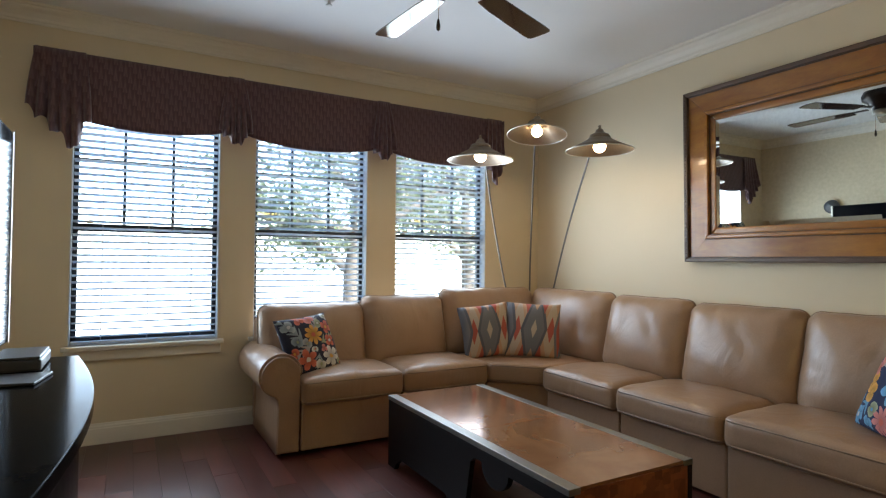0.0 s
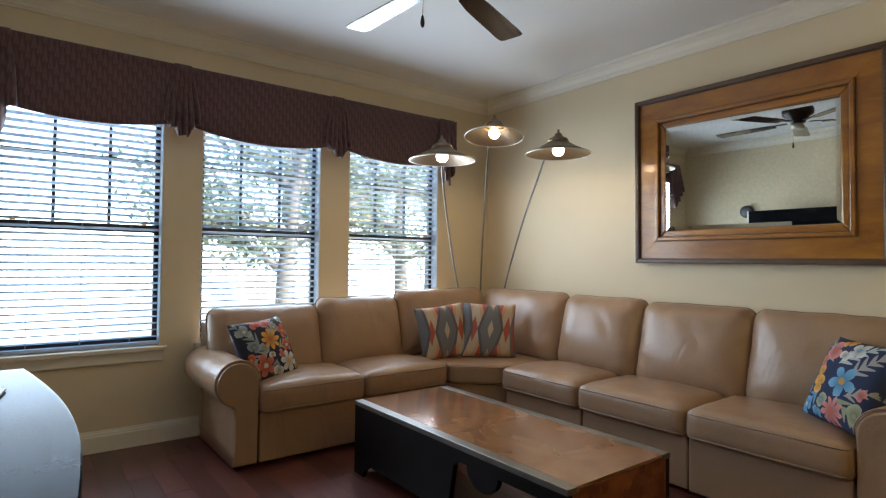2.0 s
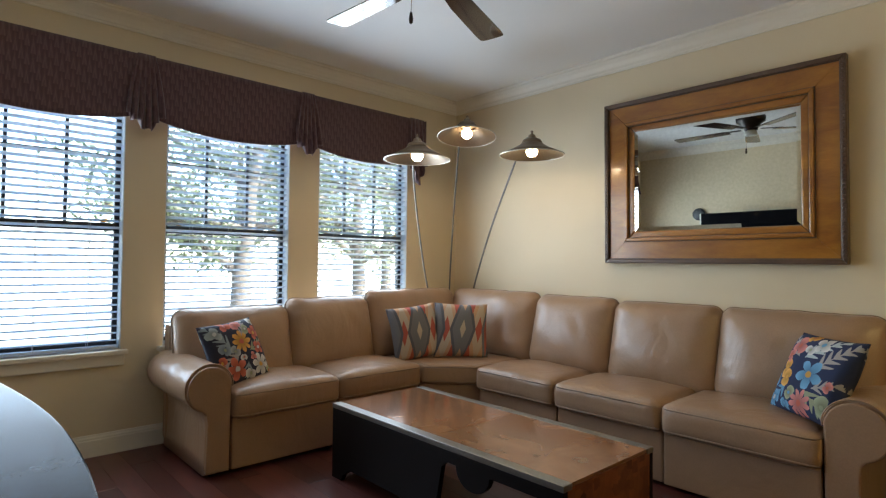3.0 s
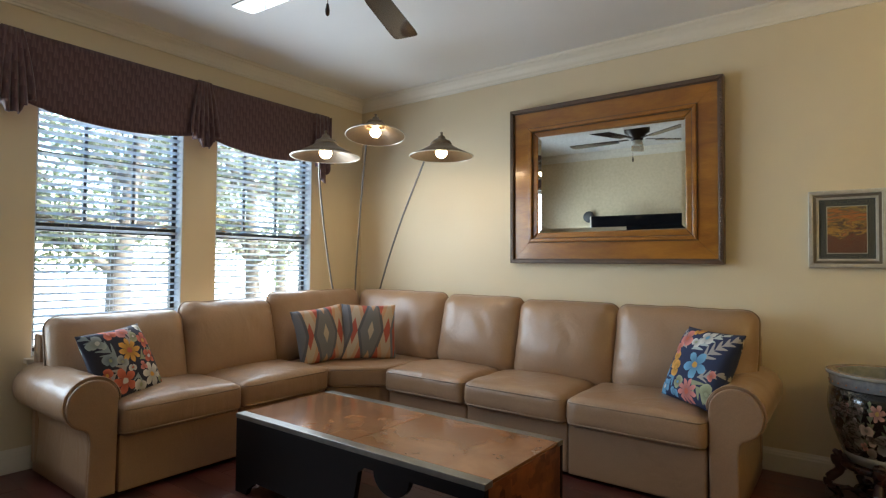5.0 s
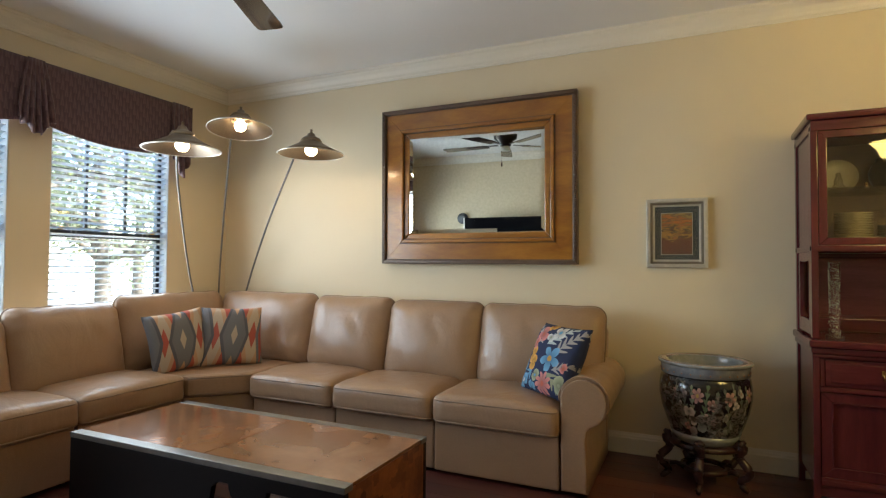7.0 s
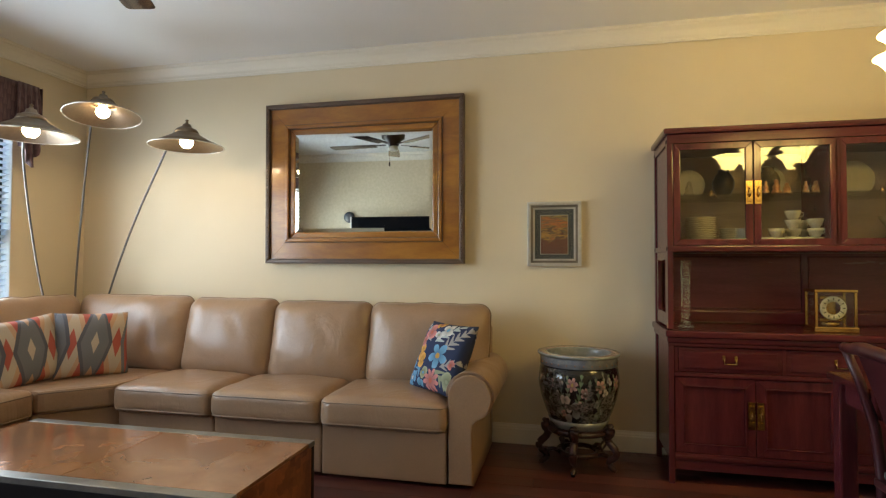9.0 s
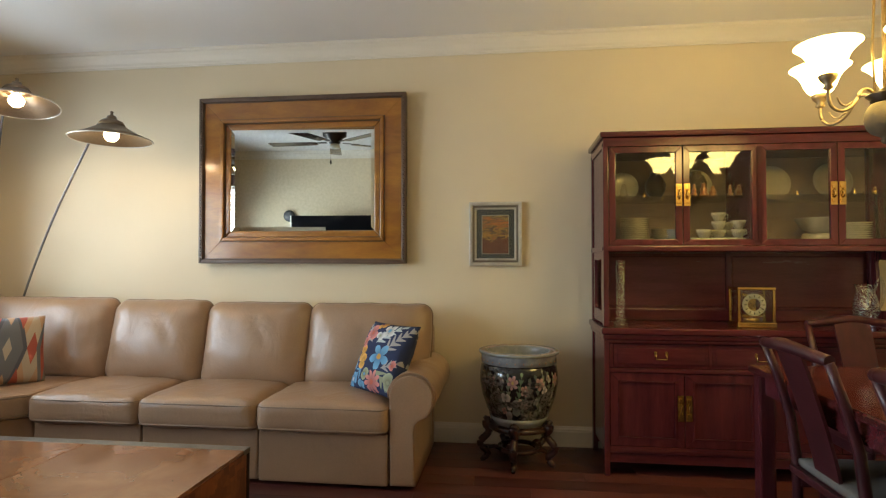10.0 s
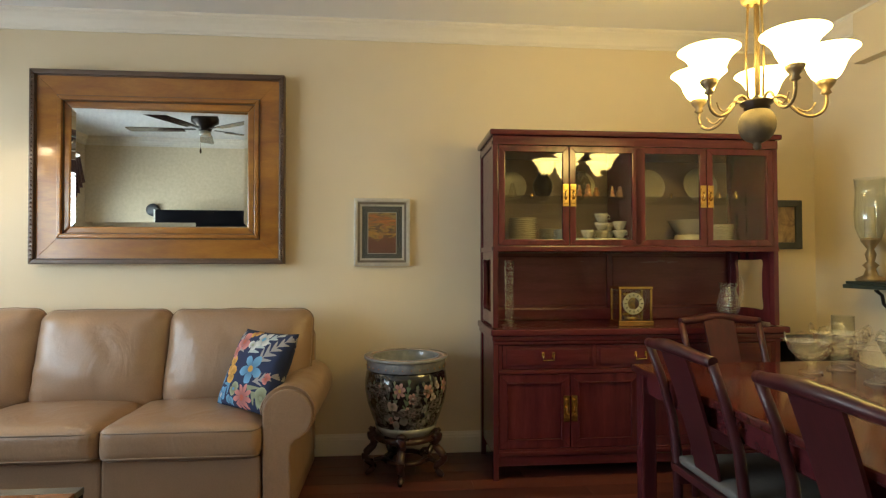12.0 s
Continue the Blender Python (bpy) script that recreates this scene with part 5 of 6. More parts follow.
for k in range(4):
    a = -0.812 + 0.4075 * k
    b = a + 0.4035
    # lower door: frame and raised field
    d = thing("lower_door")
    d.parent = hut
    for bm in ring(a, b, 0.172, 0.582, 0.048, Y0 + 0.004, Y0 + 0.026, 0.003):
        part("door_frame", bm, ROSE, d)
    part("door_field", bx(a + 0.049, b - 0.049, Y0 + 0.012, Y0 + 0.022, 0.221, 0.533, bev=0.006), ROSE, d)
    for bm in ring(a + 0.044, b - 0.044, 0.216, 0.538, 0.008, Y0 - 0.001, Y0 + 0.0115, 0.0025):
        part("door_bead", bm, ROSE_H, d)
    inner_x = b if k % 2 == 0 else a
    plate_pull(d, inner_x, 0.390, 0.072, Y0 + 0.0035, -1 if k % 2 == 0 else 1)
    # upper glazed door
    d = thing("glazed_door")
    d.parent = hut
    for bm in ring(a, b, 1.304, 1.870, 0.036, Y0 + 0.002, Y0 + 0.024, 0.003):
        part("door_frame", bm, ROSE, d)
    g = part("door_glass", bx(a + 0.035, b - 0.035, Y0 + 0.011, Y0 + 0.014, 1.339, 1.835), PANE, d)
    g.visible_shadow = False
    plate_pull(d, inner_x, 1.590, 0.064, Y0 + 0.0015, -1 if k % 2 == 0 else 1)

# dishes behind the glass
HZ0, HZ1 = 1.303, 1.595


def dish(name, label, category, x, y, z, prof, mt=None, n=20, group="", extra=None):
    ob = thing(name, (x, y, z), label, category, group)
    part("body", turned(prof, n), mt or PORCELAIN, ob)
    if extra:
        extra(ob)
    return ob


PLATE = ((0, 0), (0.045, 0), (0.085, 0.010), (0.086, 0.013), (0.045, 0.005), (0, 0.004))
CUP = ((0, 0), (0.020, 0), (0.024, 0.006), (0.036, 0.028), (0.042, 0.050), (0.040, 0.050), (0.033, 0.028), (0, 0.008))


def cup_handle(ob):
    part("handle", bar([(0.038, 0, 0.042), (0.055, 0, 0.040), (0.056, 0, 0.022), (0.034, 0, 0.016)], 0.003, 6), PORCELAIN, ob)


def plates(x, y, n, scale=1.0, name="gilt-edged white china plate in a stack"):
    first = dish("plate", name, "plate", x, y, HZ0, PLATE, n=24, group="stacked plates")
    first.scale = (scale, scale, 1)
    for k in range(1, n):
        copy_thing(first, pose(x + random.uniform(-0.003, 0.003), y, HZ0 + 0.0125 * k))


plates(4.62, -0.22, 14)
plates(4.80, -0.16, 9, 0.7, "small white china saucer in a stack")
plates(5.84, -0.26, 11, 1.15)
plates(4.82, -0.34, 8, 0.5, "small white china saucer in a stack")
cup = dish("teacup", "white china teacup with a small handle", "cup", 5.00, -0.30, HZ0, CUP, extra=cup_handle, group="teacups in the hutch")
for x, y, z in ((5.00, -0.30, 0.051), (5.10, -0.26, 0), (5.10, -0.26, 0.051), (5.10, -0.26, 0.102), (5.10, -0.26, 0.153), (5.19, -0.32, 0), (5.19, -0.32, 0.051), (5.19, -0.32, 0.102), (5.04, -0.20, 0), (5.04, -0.20, 0.051), (4.935, -0.33, 0), (5.13, -0.36, 0), (5.06, -0.37, 0), (5.25, -0.25, 0), (5.25, -0.25, 0.051), (4.96, -0.19, 0), (5.17, -0.19, 0), (5.17, -0.19, 0.051), (5.17, -0.19, 0.102)):
    copy_thing(cup, pose(x, y, HZ0 + z, 0, 0, random.uniform(-70, 40)))
dish("serving_bowl", "wide cream china serving bowl", "bowl", 5.66, -0.26, HZ0 + 0.078, ((0, 0), (0.05, 0), (0.09, 0.025), (0.125, 0.085), (0.128, 0.088), (0.12, 0.085), (0.085, 0.03), (0, 0.008)), n=32)
dish("serving_bowl", "low china dish under the cream bowl", "bowl", 5.66, -0.26, HZ0, ((0, 0), (0.07, 0), (0.088, 0.02), (0.090, 0.050), (0.084, 0.076), (0, 0.076)), n=28)
dish("glass_dish", "small clear cut-glass dish", "dish", 5.40, -0.33, HZ0, ((0, 0), (0.06, 0), (0.07, 0.03), (0.067, 0.03), (0.056, 0.006), (0, 0.006)), CRYSTAL)
for x, y, r in ((5.48, -0.08, 0.108), (5.83, -0.08, 0.115), (4.58, -0.08, 0.095), (5.02, -0.085, 0.10)):
    ob = thing("display_plate", (x, y, HZ1), "round cream china plate standing against the back", "plate", "display plates in the hutch")
    bm = turned(((0, 0), (r * 0.6, 0.0), (r, 0.016), (r, 0.020), (r * 0.6, 0.006), (0, 0.006)), 32)
    bmesh.ops.transform(bm, matrix=pose(0, 0.0, r, 80, 0, 0), verts=list(bm.verts))
    part("body", bm, PORCELAIN, ob)
VASE = ((0, 0), (0.03, 0), (0.034, 0.01), (0.058, 0.06), (0.062, 0.10), (0.045, 0.14), (0.028, 0.155), (0.032, 0.17), (0, 0.17))
dish("ginger_jar", "dark bronze lidded jar in the hutch", "jar", 4.76, -0.17, HZ1, VASE, FANMETAL, 24)
dish("ginger_jar", "dark painted jar in the hutch", "jar", 4.99, -0.21, HZ1, VASE, STONEWARE, 24)
FIG = ((0, 0), (0.020, 0), (0.022, 0.012), (0.013, 0.024), (0.017, 0.034), (0.012, 0.044), (0.008, 0.050), (0.010, 0.058), (0.006, 0.066), (0, 0.068))
for k, (x, s) in enumerate(((4.47, 0.9), (4.54, 1.3), (4.67, 0.6), (4.93, 1.1), (5.00, 1.3), (5.07, 1.1), (5.13, 1.0), (5.17, 0.8), (5.22, 1.2), (5.46, 0.5), (5.52, 0.5), (5.74, 0.5), (5.80, 0.6), (5.88, 0.55), (5.97, 0.9))):
    ob = thing("figurine", (x, -0.36 + 0.05 * (k % 3), HZ1), "tiny gilded ornament on the glass shelf", "figurine", "ornaments in the hutch")
    part("body", turned([(r * s * (1 + 0.25 * ((k * 7) % 3 - 1)), z * s) for r, z in FIG], 10), (GILT, BRASS, CRYSTAL)[0 if k in (3, 4, 5, 6, 8) else 2 if k % 2 else 1], ob)

# on the counter
CZ = 0.841
clock = thing("carriage_clock", (5.235, -0.37, CZ), "brass and glass mantel clock with a white dial", "clock")
part("plinth", bx(-0.105, 0.105, -0.075, 0.075, 0, 0.030, bev=0.004), BRASS, clock)
part("cap", bx(-0.102, 0.102, -0.072, 0.072, 0.212, 0.228, bev=0.004), BRASS, clock)
for sx in (-1, 1):
    for sy in (-1, 1):
        part("pillar", bx(sx * 0.093 - 0.006, sx * 0.093 + 0.006, sy * 0.063 - 0.006, sy * 0.063 + 0.006, 0.030, 0.212, bev=0.001), BRASS, clock)
for args in ((-0.087, 0.087, -0.066, -0.064, 0.031, 0.211), (-0.087, 0.087, 0.064, 0.066, 0.031, 0.211), (-0.096, -0.094, -0.057, 0.057, 0.031, 0.211), (0.094, 0.096, -0.057, 0.057, 0.031, 0.211)):
    part("glass_side", bx(*args), PANE, clock)
bm = turned(((0.034, 0), (0.036, 0.006), (0.062, 0.006), (0.064, 0), (0.062, -0.004), (0.036, -0.004)), 40, close=True)
bmesh.ops.transform(bm, matrix=pose(0, -0.035, 0.128, 90, 0, 0), verts=list(bm.verts))
dial = part("dial", bm, PORCELAIN, clock, "white dial ring")
for k in range(12):
    a = radians(30 * k)
    bm = bx(-0.0025, 0.0025, -0.0015, 0, -0.006, 0.006)
    bmesh.ops.transform(bm, matrix=pose(0.049 * math.sin(a), -0.0412, 0.128 + 0.049 * math.cos(a), 0, math.degrees(a), 0), verts=list(bm.verts))
    part("hour_mark", bm, FANMETAL, dial)
for a, ln in ((118, 0.05), (62, 0.036)):
    bm = bx(-0.0015, 0.0015, -0.0012, 0, 0, ln)
    bmesh.ops.transform(bm, matrix=pose(0, -0.0435, 0.128, 0, a, 0), verts=list(bm.verts))
    part("pointer", bm, FANMETAL, dial)
bm = bmesh.new()
box(bm, -0.055, 0.055, -0.02, 0.03, 0.175, 0.190, bev=0.002)
box(bm, -0.06, 0.06, -0.025, 0.03, 0.058, 0.070, bev=0.002)
box(bm, -0.022, 0.022, -0.01, 0.025, 0.071, 0.174, bev=0.003)
part("movement", bm, BRASS, clock, "brass clock movement")
part("pendulum_ring", turned(((0.02, 0.034), (0.042, 0.034), (0.042, 0.050), (0.02, 0.050)), 28, close=True), BRASS, clock)
vase = thing("bud_vase", (4.50, -0.40, CZ), "tall slim cut-crystal bud vase", "vase")
part("body", turned(((0, 0), (0.040, 0), (0.042, 0.012), (0.022, 0.022), (0.030, 0.040), (0.020, 0.058), (0.028, 0.078), (0.020, 0.098), (0.026, 0.118), (0.024, 0.14), (0.028, 0.38), (0.024, 0.38), (0.018, 0.15), (0, 0.14)), 10), CRYSTAL, vase)
jug = thing("crystal_pitcher", (5.865, -0.33, CZ), "cut-crystal pitcher with a curved handle", "pitcher")
part("body", turned(((0, 0), (0.045, 0), (0.048, 0.010), (0.040, 0.022), (0.062, 0.075), (0.066, 0.12), (0.052, 0.175), (0.044, 0.20), (0.056, 0.245), (0.052, 0.245), (0.040, 0.20), (0.060, 0.12), (0.040, 0.03), (0, 0.025)), 14), CRYSTAL, jug)
part("handle", bar(flow([(0.048, 0, 0.22), (0.075, 0, 0.285), (0.095, 0, 0.24), (0.090, 0, 0.15), (0.060, 0, 0.09)]), 0.007, 8), CRYSTAL, jug)

# ---- dining table and chairs ----
TX0, TX1, TY0, TY1, TZ = 4.93, 6.02, -2.95, -1.06, 0.742
tab = thing("dining_table", ((TX0 + TX1) / 2, (TY0 + TY1) / 2, 0), "polished rosewood dining table with square legs", "dining table")
tw, tl = (TX1 - TX0) / 2, (TY1 - TY0) / 2
part("tabletop", bx(-tw, tw, -tl, tl, TZ - 0.032, TZ, bev=0.008), ROSE_TOP, tab)
for s in (-1, 1):
    part("apron", bx(s * (tw - 0.045) - 0.011, s * (tw - 0.045) + 0.011, -tl + 0.09, tl - 0.09, TZ - 0.115, TZ - 0.033, bev=0.003), ROSE_H, tab)
    part("apron", bx(-tw + 0.09, tw - 0.09, s * (tl - 0.045) - 0.011, s * (tl - 0.045) + 0.011, TZ - 0.115, TZ - 0.033, bev=0.003), ROSE_H, tab)
    for q in (-1, 1):
        part("leg", bx(s * (tw - 0.05) - 0.033, s * (tw - 0.05) + 0.033, q * (tl - 0.05) - 0.033, q * (tl - 0.05) + 0.033, 0, TZ - 0.033, bev=0.008), ROSE, tab)

chair = thing("dining_chair", (4.945, -1.62, 0), "rosewood dining chair with a yoke rail and curved splat", "chair", "chairs round the dining table")
# faces +x; the back leans towards -x
CW = 0.215
part("seat", bx(0.0, 0.42, -0.225, 0.225, 0.385, 0.415, bev=0.008), CHAIRWOOD, chair)
bm = bmesh.new()
soft_box(bm, 0.40, 0.40, 0.04, 0.018, 0.008, (10, 10, 4), 0.002, 5.0, pose(0.215, 0, 0.434))
part("seat_pad", bm, SEATPAD, chair, "grey cloth seat pad")
for s in (-1, 1):
    part("back_post", bar([(0.03, s * CW, 0.0), (0.025, s * CW, 0.43), (0.005, s * CW, 0.60), (-0.040, s * CW, 0.76), (-0.085, s * (CW + 0.005), 0.885)], (0.018, 0.020, 0.018, 0.017, 0.016), 10), CHAIRWOOD, chair)
    part("front_leg", bar([(0.395, s * CW, 0), (0.395, s * CW, 0.386)], 0.018, 10), CHAIRWOOD, chair)
    part("side_stretcher", bx(0.03, 0.39, s * CW - 0.009, s * CW + 0.009, 0.13, 0.155, bev=0.003), CHAIRWOOD, chair)
    part("seat_rail", bx(0.03, 0.39, s * (CW - 0.012) - 0.009, s * (CW - 0.012) + 0.009, 0.335, 0.384, bev=0.003), CHAIRWOOD, chair)
part("front_stretcher", bx(0.385, 0.405, -CW, CW, 0.075, 0.10, bev=0.003), CHAIRWOOD, chair)
part("back_stretcher", bx(0.02, 0.038, -CW, CW, 0.13, 0.155, bev=0.003), CHAIRWOOD, chair)
pts = [(-0.085 - 0.035 * math.cos(u * math.pi / 2) ** 2, u * (CW + 0.012), 0.890 + 0.020 * math.cos(u * math.pi / 2) ** 2) for u in [-1 + k / 8 for k in range(17)]]
part("yoke_rail", bar(pts, [0.019 + 0.006 * (1 - abs(-1 + k / 8)) for k in range(17)], 10), CHAIRWOOD, chair, "curved rosewood top rail")
bm = bmesh.new()
rows = []
for k in range(13):
    f = k / 12
    z = 0.414 + 0.488 * f
    x = 0.030 - 0.008 * math.sin(f * math.pi) - 0.135 * f ** 1.5
    w = 0.075 + 0.012 * f
    rows.append([bm.verts.new((x + dx, s * w, z)) for dx in (-0.006, 0.006) for s in (-1, 1)])
for p, q in zip(rows, rows[1:]):
    for i, j in ((0, 1), (1, 3), (3, 2), (2, 0)):
        bm.faces.new((p[i], p[j], q[j], q[i])).smooth = False
bm.faces.new((rows[0][0], rows[0][2], rows[0][3], rows[0][1]))
bm.faces.new((rows[-1][0], rows[-1][1], rows[-1][3], rows[-1][2]))
part("splat", bm, CHAIRWOOD, chair, "broad curved splat")
copy_thing(chair, pose(4.945, -2.29, 0))
copy_thing(chair, pose(5.615, -0.735, 0, 0, 0, -90))

# crystal on the table
for k, (x, y, s) in enumerate(((5.60, -1.33, 0.8), (5.78, -1.28, 0.95), (5.70, -1.55, 0.8), (5.88, -1.50, 0.9))):
    ob = thing("crystal_bowl", (x, y, TZ + 0.001), "cut-crystal footed bowl on the dining table", "bowl", "crystal on the dining table")
    part("bowl", turned([(r * s, z * s) for r, z in ((0, 0), (0.055, 0), (0.058, 0.008), (0.016, 0.025), (0.014, 0.05), (0.06, 0.075), (0.10, 0.12), (0.115, 0.165), (0.118, 0.17), (0.110, 0.165), (0.094, 0.12), (0.055, 0.082), (0, 0.072))], 14), CRYSTAL, ob)
    for q in range(5):
        a = 2 * math.pi * q / 5 + k
        part("handle", bar([(0.117 * s * math.cos(a + d), 0.117 * s * math.sin(a + d), (0.165 + e) * s) for d, e in ((-0.35, 0), (-0.2, 0.03), (0, 0.04), (0.2, 0.03), (0.35, 0))], 0.004, 6), CRYSTAL, ob)

gv = thing("glass_vase", (5.92, -1.13, TZ + 0.001), "tall clear glass cylinder vase on the dining table", "vase")
part("body", turned(((0, 0), (0.045, 0), (0.048, 0.008), (0.046, 0.22), (0.043, 0.22), (0.044, 0.012), (0, 0.010)), 20), PANE, gv)

# ---- dining end: low side cabinet, wall shelf with candle lamp ----
low = thing("side_cabinet", (6.44, -0.20, 0), "low dark wooden side cabinet beside the hutch", "cabinet")
part("body", bx(-0.18, 0.24, -0.17, 0.17, 0.02, 0.695, bev=0.004), BLACKWOOD, low)
part("top", bx(-0.20, 0.25, -0.19, 0.18, 0.697, 0.725, bev=0.005), BLACKWOOD, low)
shelf = thing("wall_shelf", (RX - 0.002, -0.62, 1.07), "dark green narrow wall shelf with a scrolled bracket", "shelf")
part("board", bx(-0.20, 0, -0.42, 0.16, -0.012, 0.012, bev=0.004), GREENSTONE, shelf)
part("edge", bx(-0.19, 0, -0.41, 0.15, 0.013, 0.03, bev=0.004), GREENSTONE, shelf)
for y in (-0.28, 0.04):
    part("bracket", bar([(-0.012, y, -0.16), (-0.02, y, -0.13), (-0.05, y, -0.10), (-0.06, y, -0.05), (-0.10, y, -0.020)], 0.010, 6), FANMETAL, shelf)
can = thing("candle_lamp", (RX - 0.11, -0.56, 1.101), "brass candlestick with a clear hurricane shade on the shelf", "candle holder")
part("stem", turned(((0, 0), (0.06, 0), (0.062, 0.01), (0.03, 0.025), (0.02, 0.05), (0.034, 0.065), (0.016, 0.08), (0.024, 0.11), (0.014, 0.13), (0.040, 0.165), (0.042, 0.175), (0, 0.175)), 20), ANTIQUE, can)
part("glass_shade", turned(((0.045, 0.176), (0.062, 0.22), (0.066, 0.28), (0.058, 0.36), (0.064, 0.42), (0.061, 0.42), (0.055, 0.36), (0.063, 0.28), (0.059, 0.22), (0.042, 0.178)), 24, close=True), PANE, can)
can.scale = (1.2, 1.2, 1.42)
part("candle", turned(((0, 0.176), (0.022, 0.176), (0.022, 0.30), (0, 0.305)), 16), PORCELAIN, can)

# ---- chandelier ----
chd = thing("chandelier", (5.23, -1.54, 0), "five-armed antique gold chandelier with lit glass shades", "chandelier")
urn = [(0, 1.640), (0.010, 1.644), (0.016, 1.655), (0.012, 1.664), (0.022, 1.672)]
urn += [(0.065 * math.sqrt(max(0.0, 1 - ((z - 1.738) / 0.072) ** 2)) + 0.0012 * (k % 2), z) for k, z in ((k, 1.678 + 0.112 * k / 18) for k in range(19))]
part("urn", turned(urn + [(0.036, 1.796)], 28), STONEWARE, chd, "carved stone-coloured urn")
part("urn_collar", turned(((0.036, 1.792), (0.046, 1.80), (0.044, 1.808), (0.060, 1.822), (0.058, 1.828), (0.030, 1.832), (0.012, 1.85), (0, 1.85)), 28), FANMETAL, chd)
part("centre_rod", bar([(0, 0, 1.84), (0, 0, 2.22)], 0.007, 8), ANTIQUE, chd)
for k in range(3):
    a = radians(120 * k + 40)
    part("stay", bar([(0.030 * math.cos(a), 0.030 * math.sin(a), 1.84), (0.036 * math.cos(a), 0.036 * math.sin(a), 2.0), (0.026 * math.cos(a), 0.026 * math.sin(a), 2.215)], 0.0045, 8), ANTIQUE, chd)
part("crown", turned(((0, 2.205), (0.040, 2.21), (0.052, 2.225), (0.050, 2.245), (0.030, 2.258), (0.014, 2.275), (0, 2.28)), 28), ANTIQUE, chd)
part("hanging_rod", bar([(0, 0, 2.27), (0, 0, 2.70)], 0.006, 8), ANTIQUE, chd)
part("canopy", turned(((0, 2.69), (0.05, 2.70), (0.066, 2.739), (0, 2.739)), 28), ANTIQUE, chd)
for k in range(5):
    a = radians(49.5 + 72 * k)
    c, s = math.cos(a), math.sin(a)
    arm = part("arm", bar(flow([(r * c, r * s, z) for r, z in ((0.035, 1.818), (0.070, 1.842), (0.098, 1.832), (0.118, 1.797), (0.148, 1.768), (0.183, 1.757), (0.215, 1.770), (0.230, 1.80), (0.230, 1.845))]), 0.006, 8), ANTIQUE, chd, "curved antique gold arm")
    part("scroll", bar(flow([(r * c, r * s, z) for r, z in ((0.195, 1.808), (0.182, 1.784), (0.160, 1.777), (0.135, 1.792))]), 0.0032, 6), ANTIQUE, arm)
    part("cup", turned(((0.008, 1.832), (0.018, 1.840), (0.012, 1.852), (0.026, 1.868), (0.033, 1.884), (0.030, 1.888), (0, 1.888)), 20, cx=0.230 * c, cy=0.230 * s), ANTIQUE, arm)
    part("glass_shade", turned(((0.030, 1.888), (0.046, 1.903), (0.058, 1.926), (0.066, 1.950), (0.080, 1.972), (0.098, 1.990), (0.108, 1.998), (0.105, 2.000), (0.076, 1.973), (0.061, 1.950), (0.053, 1.926), (0.041, 1.905), (0, 1.893)), 32, cx=0.230 * c, cy=0.230 * s), SHADE_GLOW, arm, "flared lit alabaster shade")

# ---- ceiling fan ----
fan = thing("ceiling_fan", (2.09, -2.148, 0), "dark bronze five-bladed ceiling fan with walnut blades", "ceiling fan")
part("canopy", turned(((0, 2.739), (0.07, 2.739), (0.065, 2.70), (0.03, 2.675), (0, 2.675)), 28), FANMETAL, fan)
part("downrod", bar([(0, 0, 2.60), (0, 0, 2.68)], 0.013, 10), FANMETAL, fan)
part("motor", turned(((0, 2.61), (0.06, 2.61), (0.115, 2.590), (0.130, 2.555), (0.125, 2.515), (0.085, 2.490), (0.080, 2.470), (0.062, 2.455), (0.060, 2.438), (0, 2.435)), 32), FANMETAL, fan)
part("light_bowl", turned(((0.036, 2.436), (0.050, 2.425), (0.056, 2.405), (0.054, 2.388), (0.040, 2.386), (0, 2.39)), 24), FROST, fan, "unlit frosted glass bowl")
part("pull_chain", bar([(-0.062, -0.075, 2.452), (-0.065, -0.080, 2.285)], 0.0015, 5), BRASS, fan)
part("chain_fob", turned(((0, 2.225), (0.008, 2.232), (0.010, 2.250), (0.006, 2.275), (0, 2.288)), 12, cx=-0.065, cy=-0.080), FANBLADE, fan)
for k in range(5):
    turn = pose(0, 0, 2.444, 0, 0, 112 + 72 * k) @ pose(0, 0, 0, -5, 0, 0)
    prof = [(0.20, 0.050), (0.30, 0.062), (0.67, 0.072), (0.718, 0.069), (0.731, 0.060), (0.735, 0.040)]
    outline = [(x, y) for x, y in prof] + [(x, -y * 0.95) for x, y in prof[::-1]]
    bm = slab(outline, -0.003, 0.003, "z", 0.0015)
    bmesh.ops.transform(bm, matrix=turn, verts=list(bm.verts))
    blade = part("blade", bm, FANBLADE, fan, "glossy walnut fan blade")
    bm = bmesh.new()
    prism(bm, ((0.09, -0.02), (0.20, -0.016), (0.27, -0.036), (0.285, 0.0), (0.27, 0.036), (0.20, 0.016), (0.09, 0.02)), 0.0035, 0.010, "z", 0.002)
    bmesh.ops.transform(bm, matrix=turn, verts=list(bm.verts))
    part("blade_iron", bm, FANMETAL, blade)
spr = thing("fire_sprinkler", (1.03, -2.42, RZ - 0.002), "small chrome fire sprinkler in the ceiling", "sprinkler")
part("plate", turned(((0, -0.001), (0.034, -0.001), (0.030, -0.010), (0.010, -0.012), (0.008, -0.035), (0.020, -0.038), (0, -0.040)), 20), SILVER, spr)

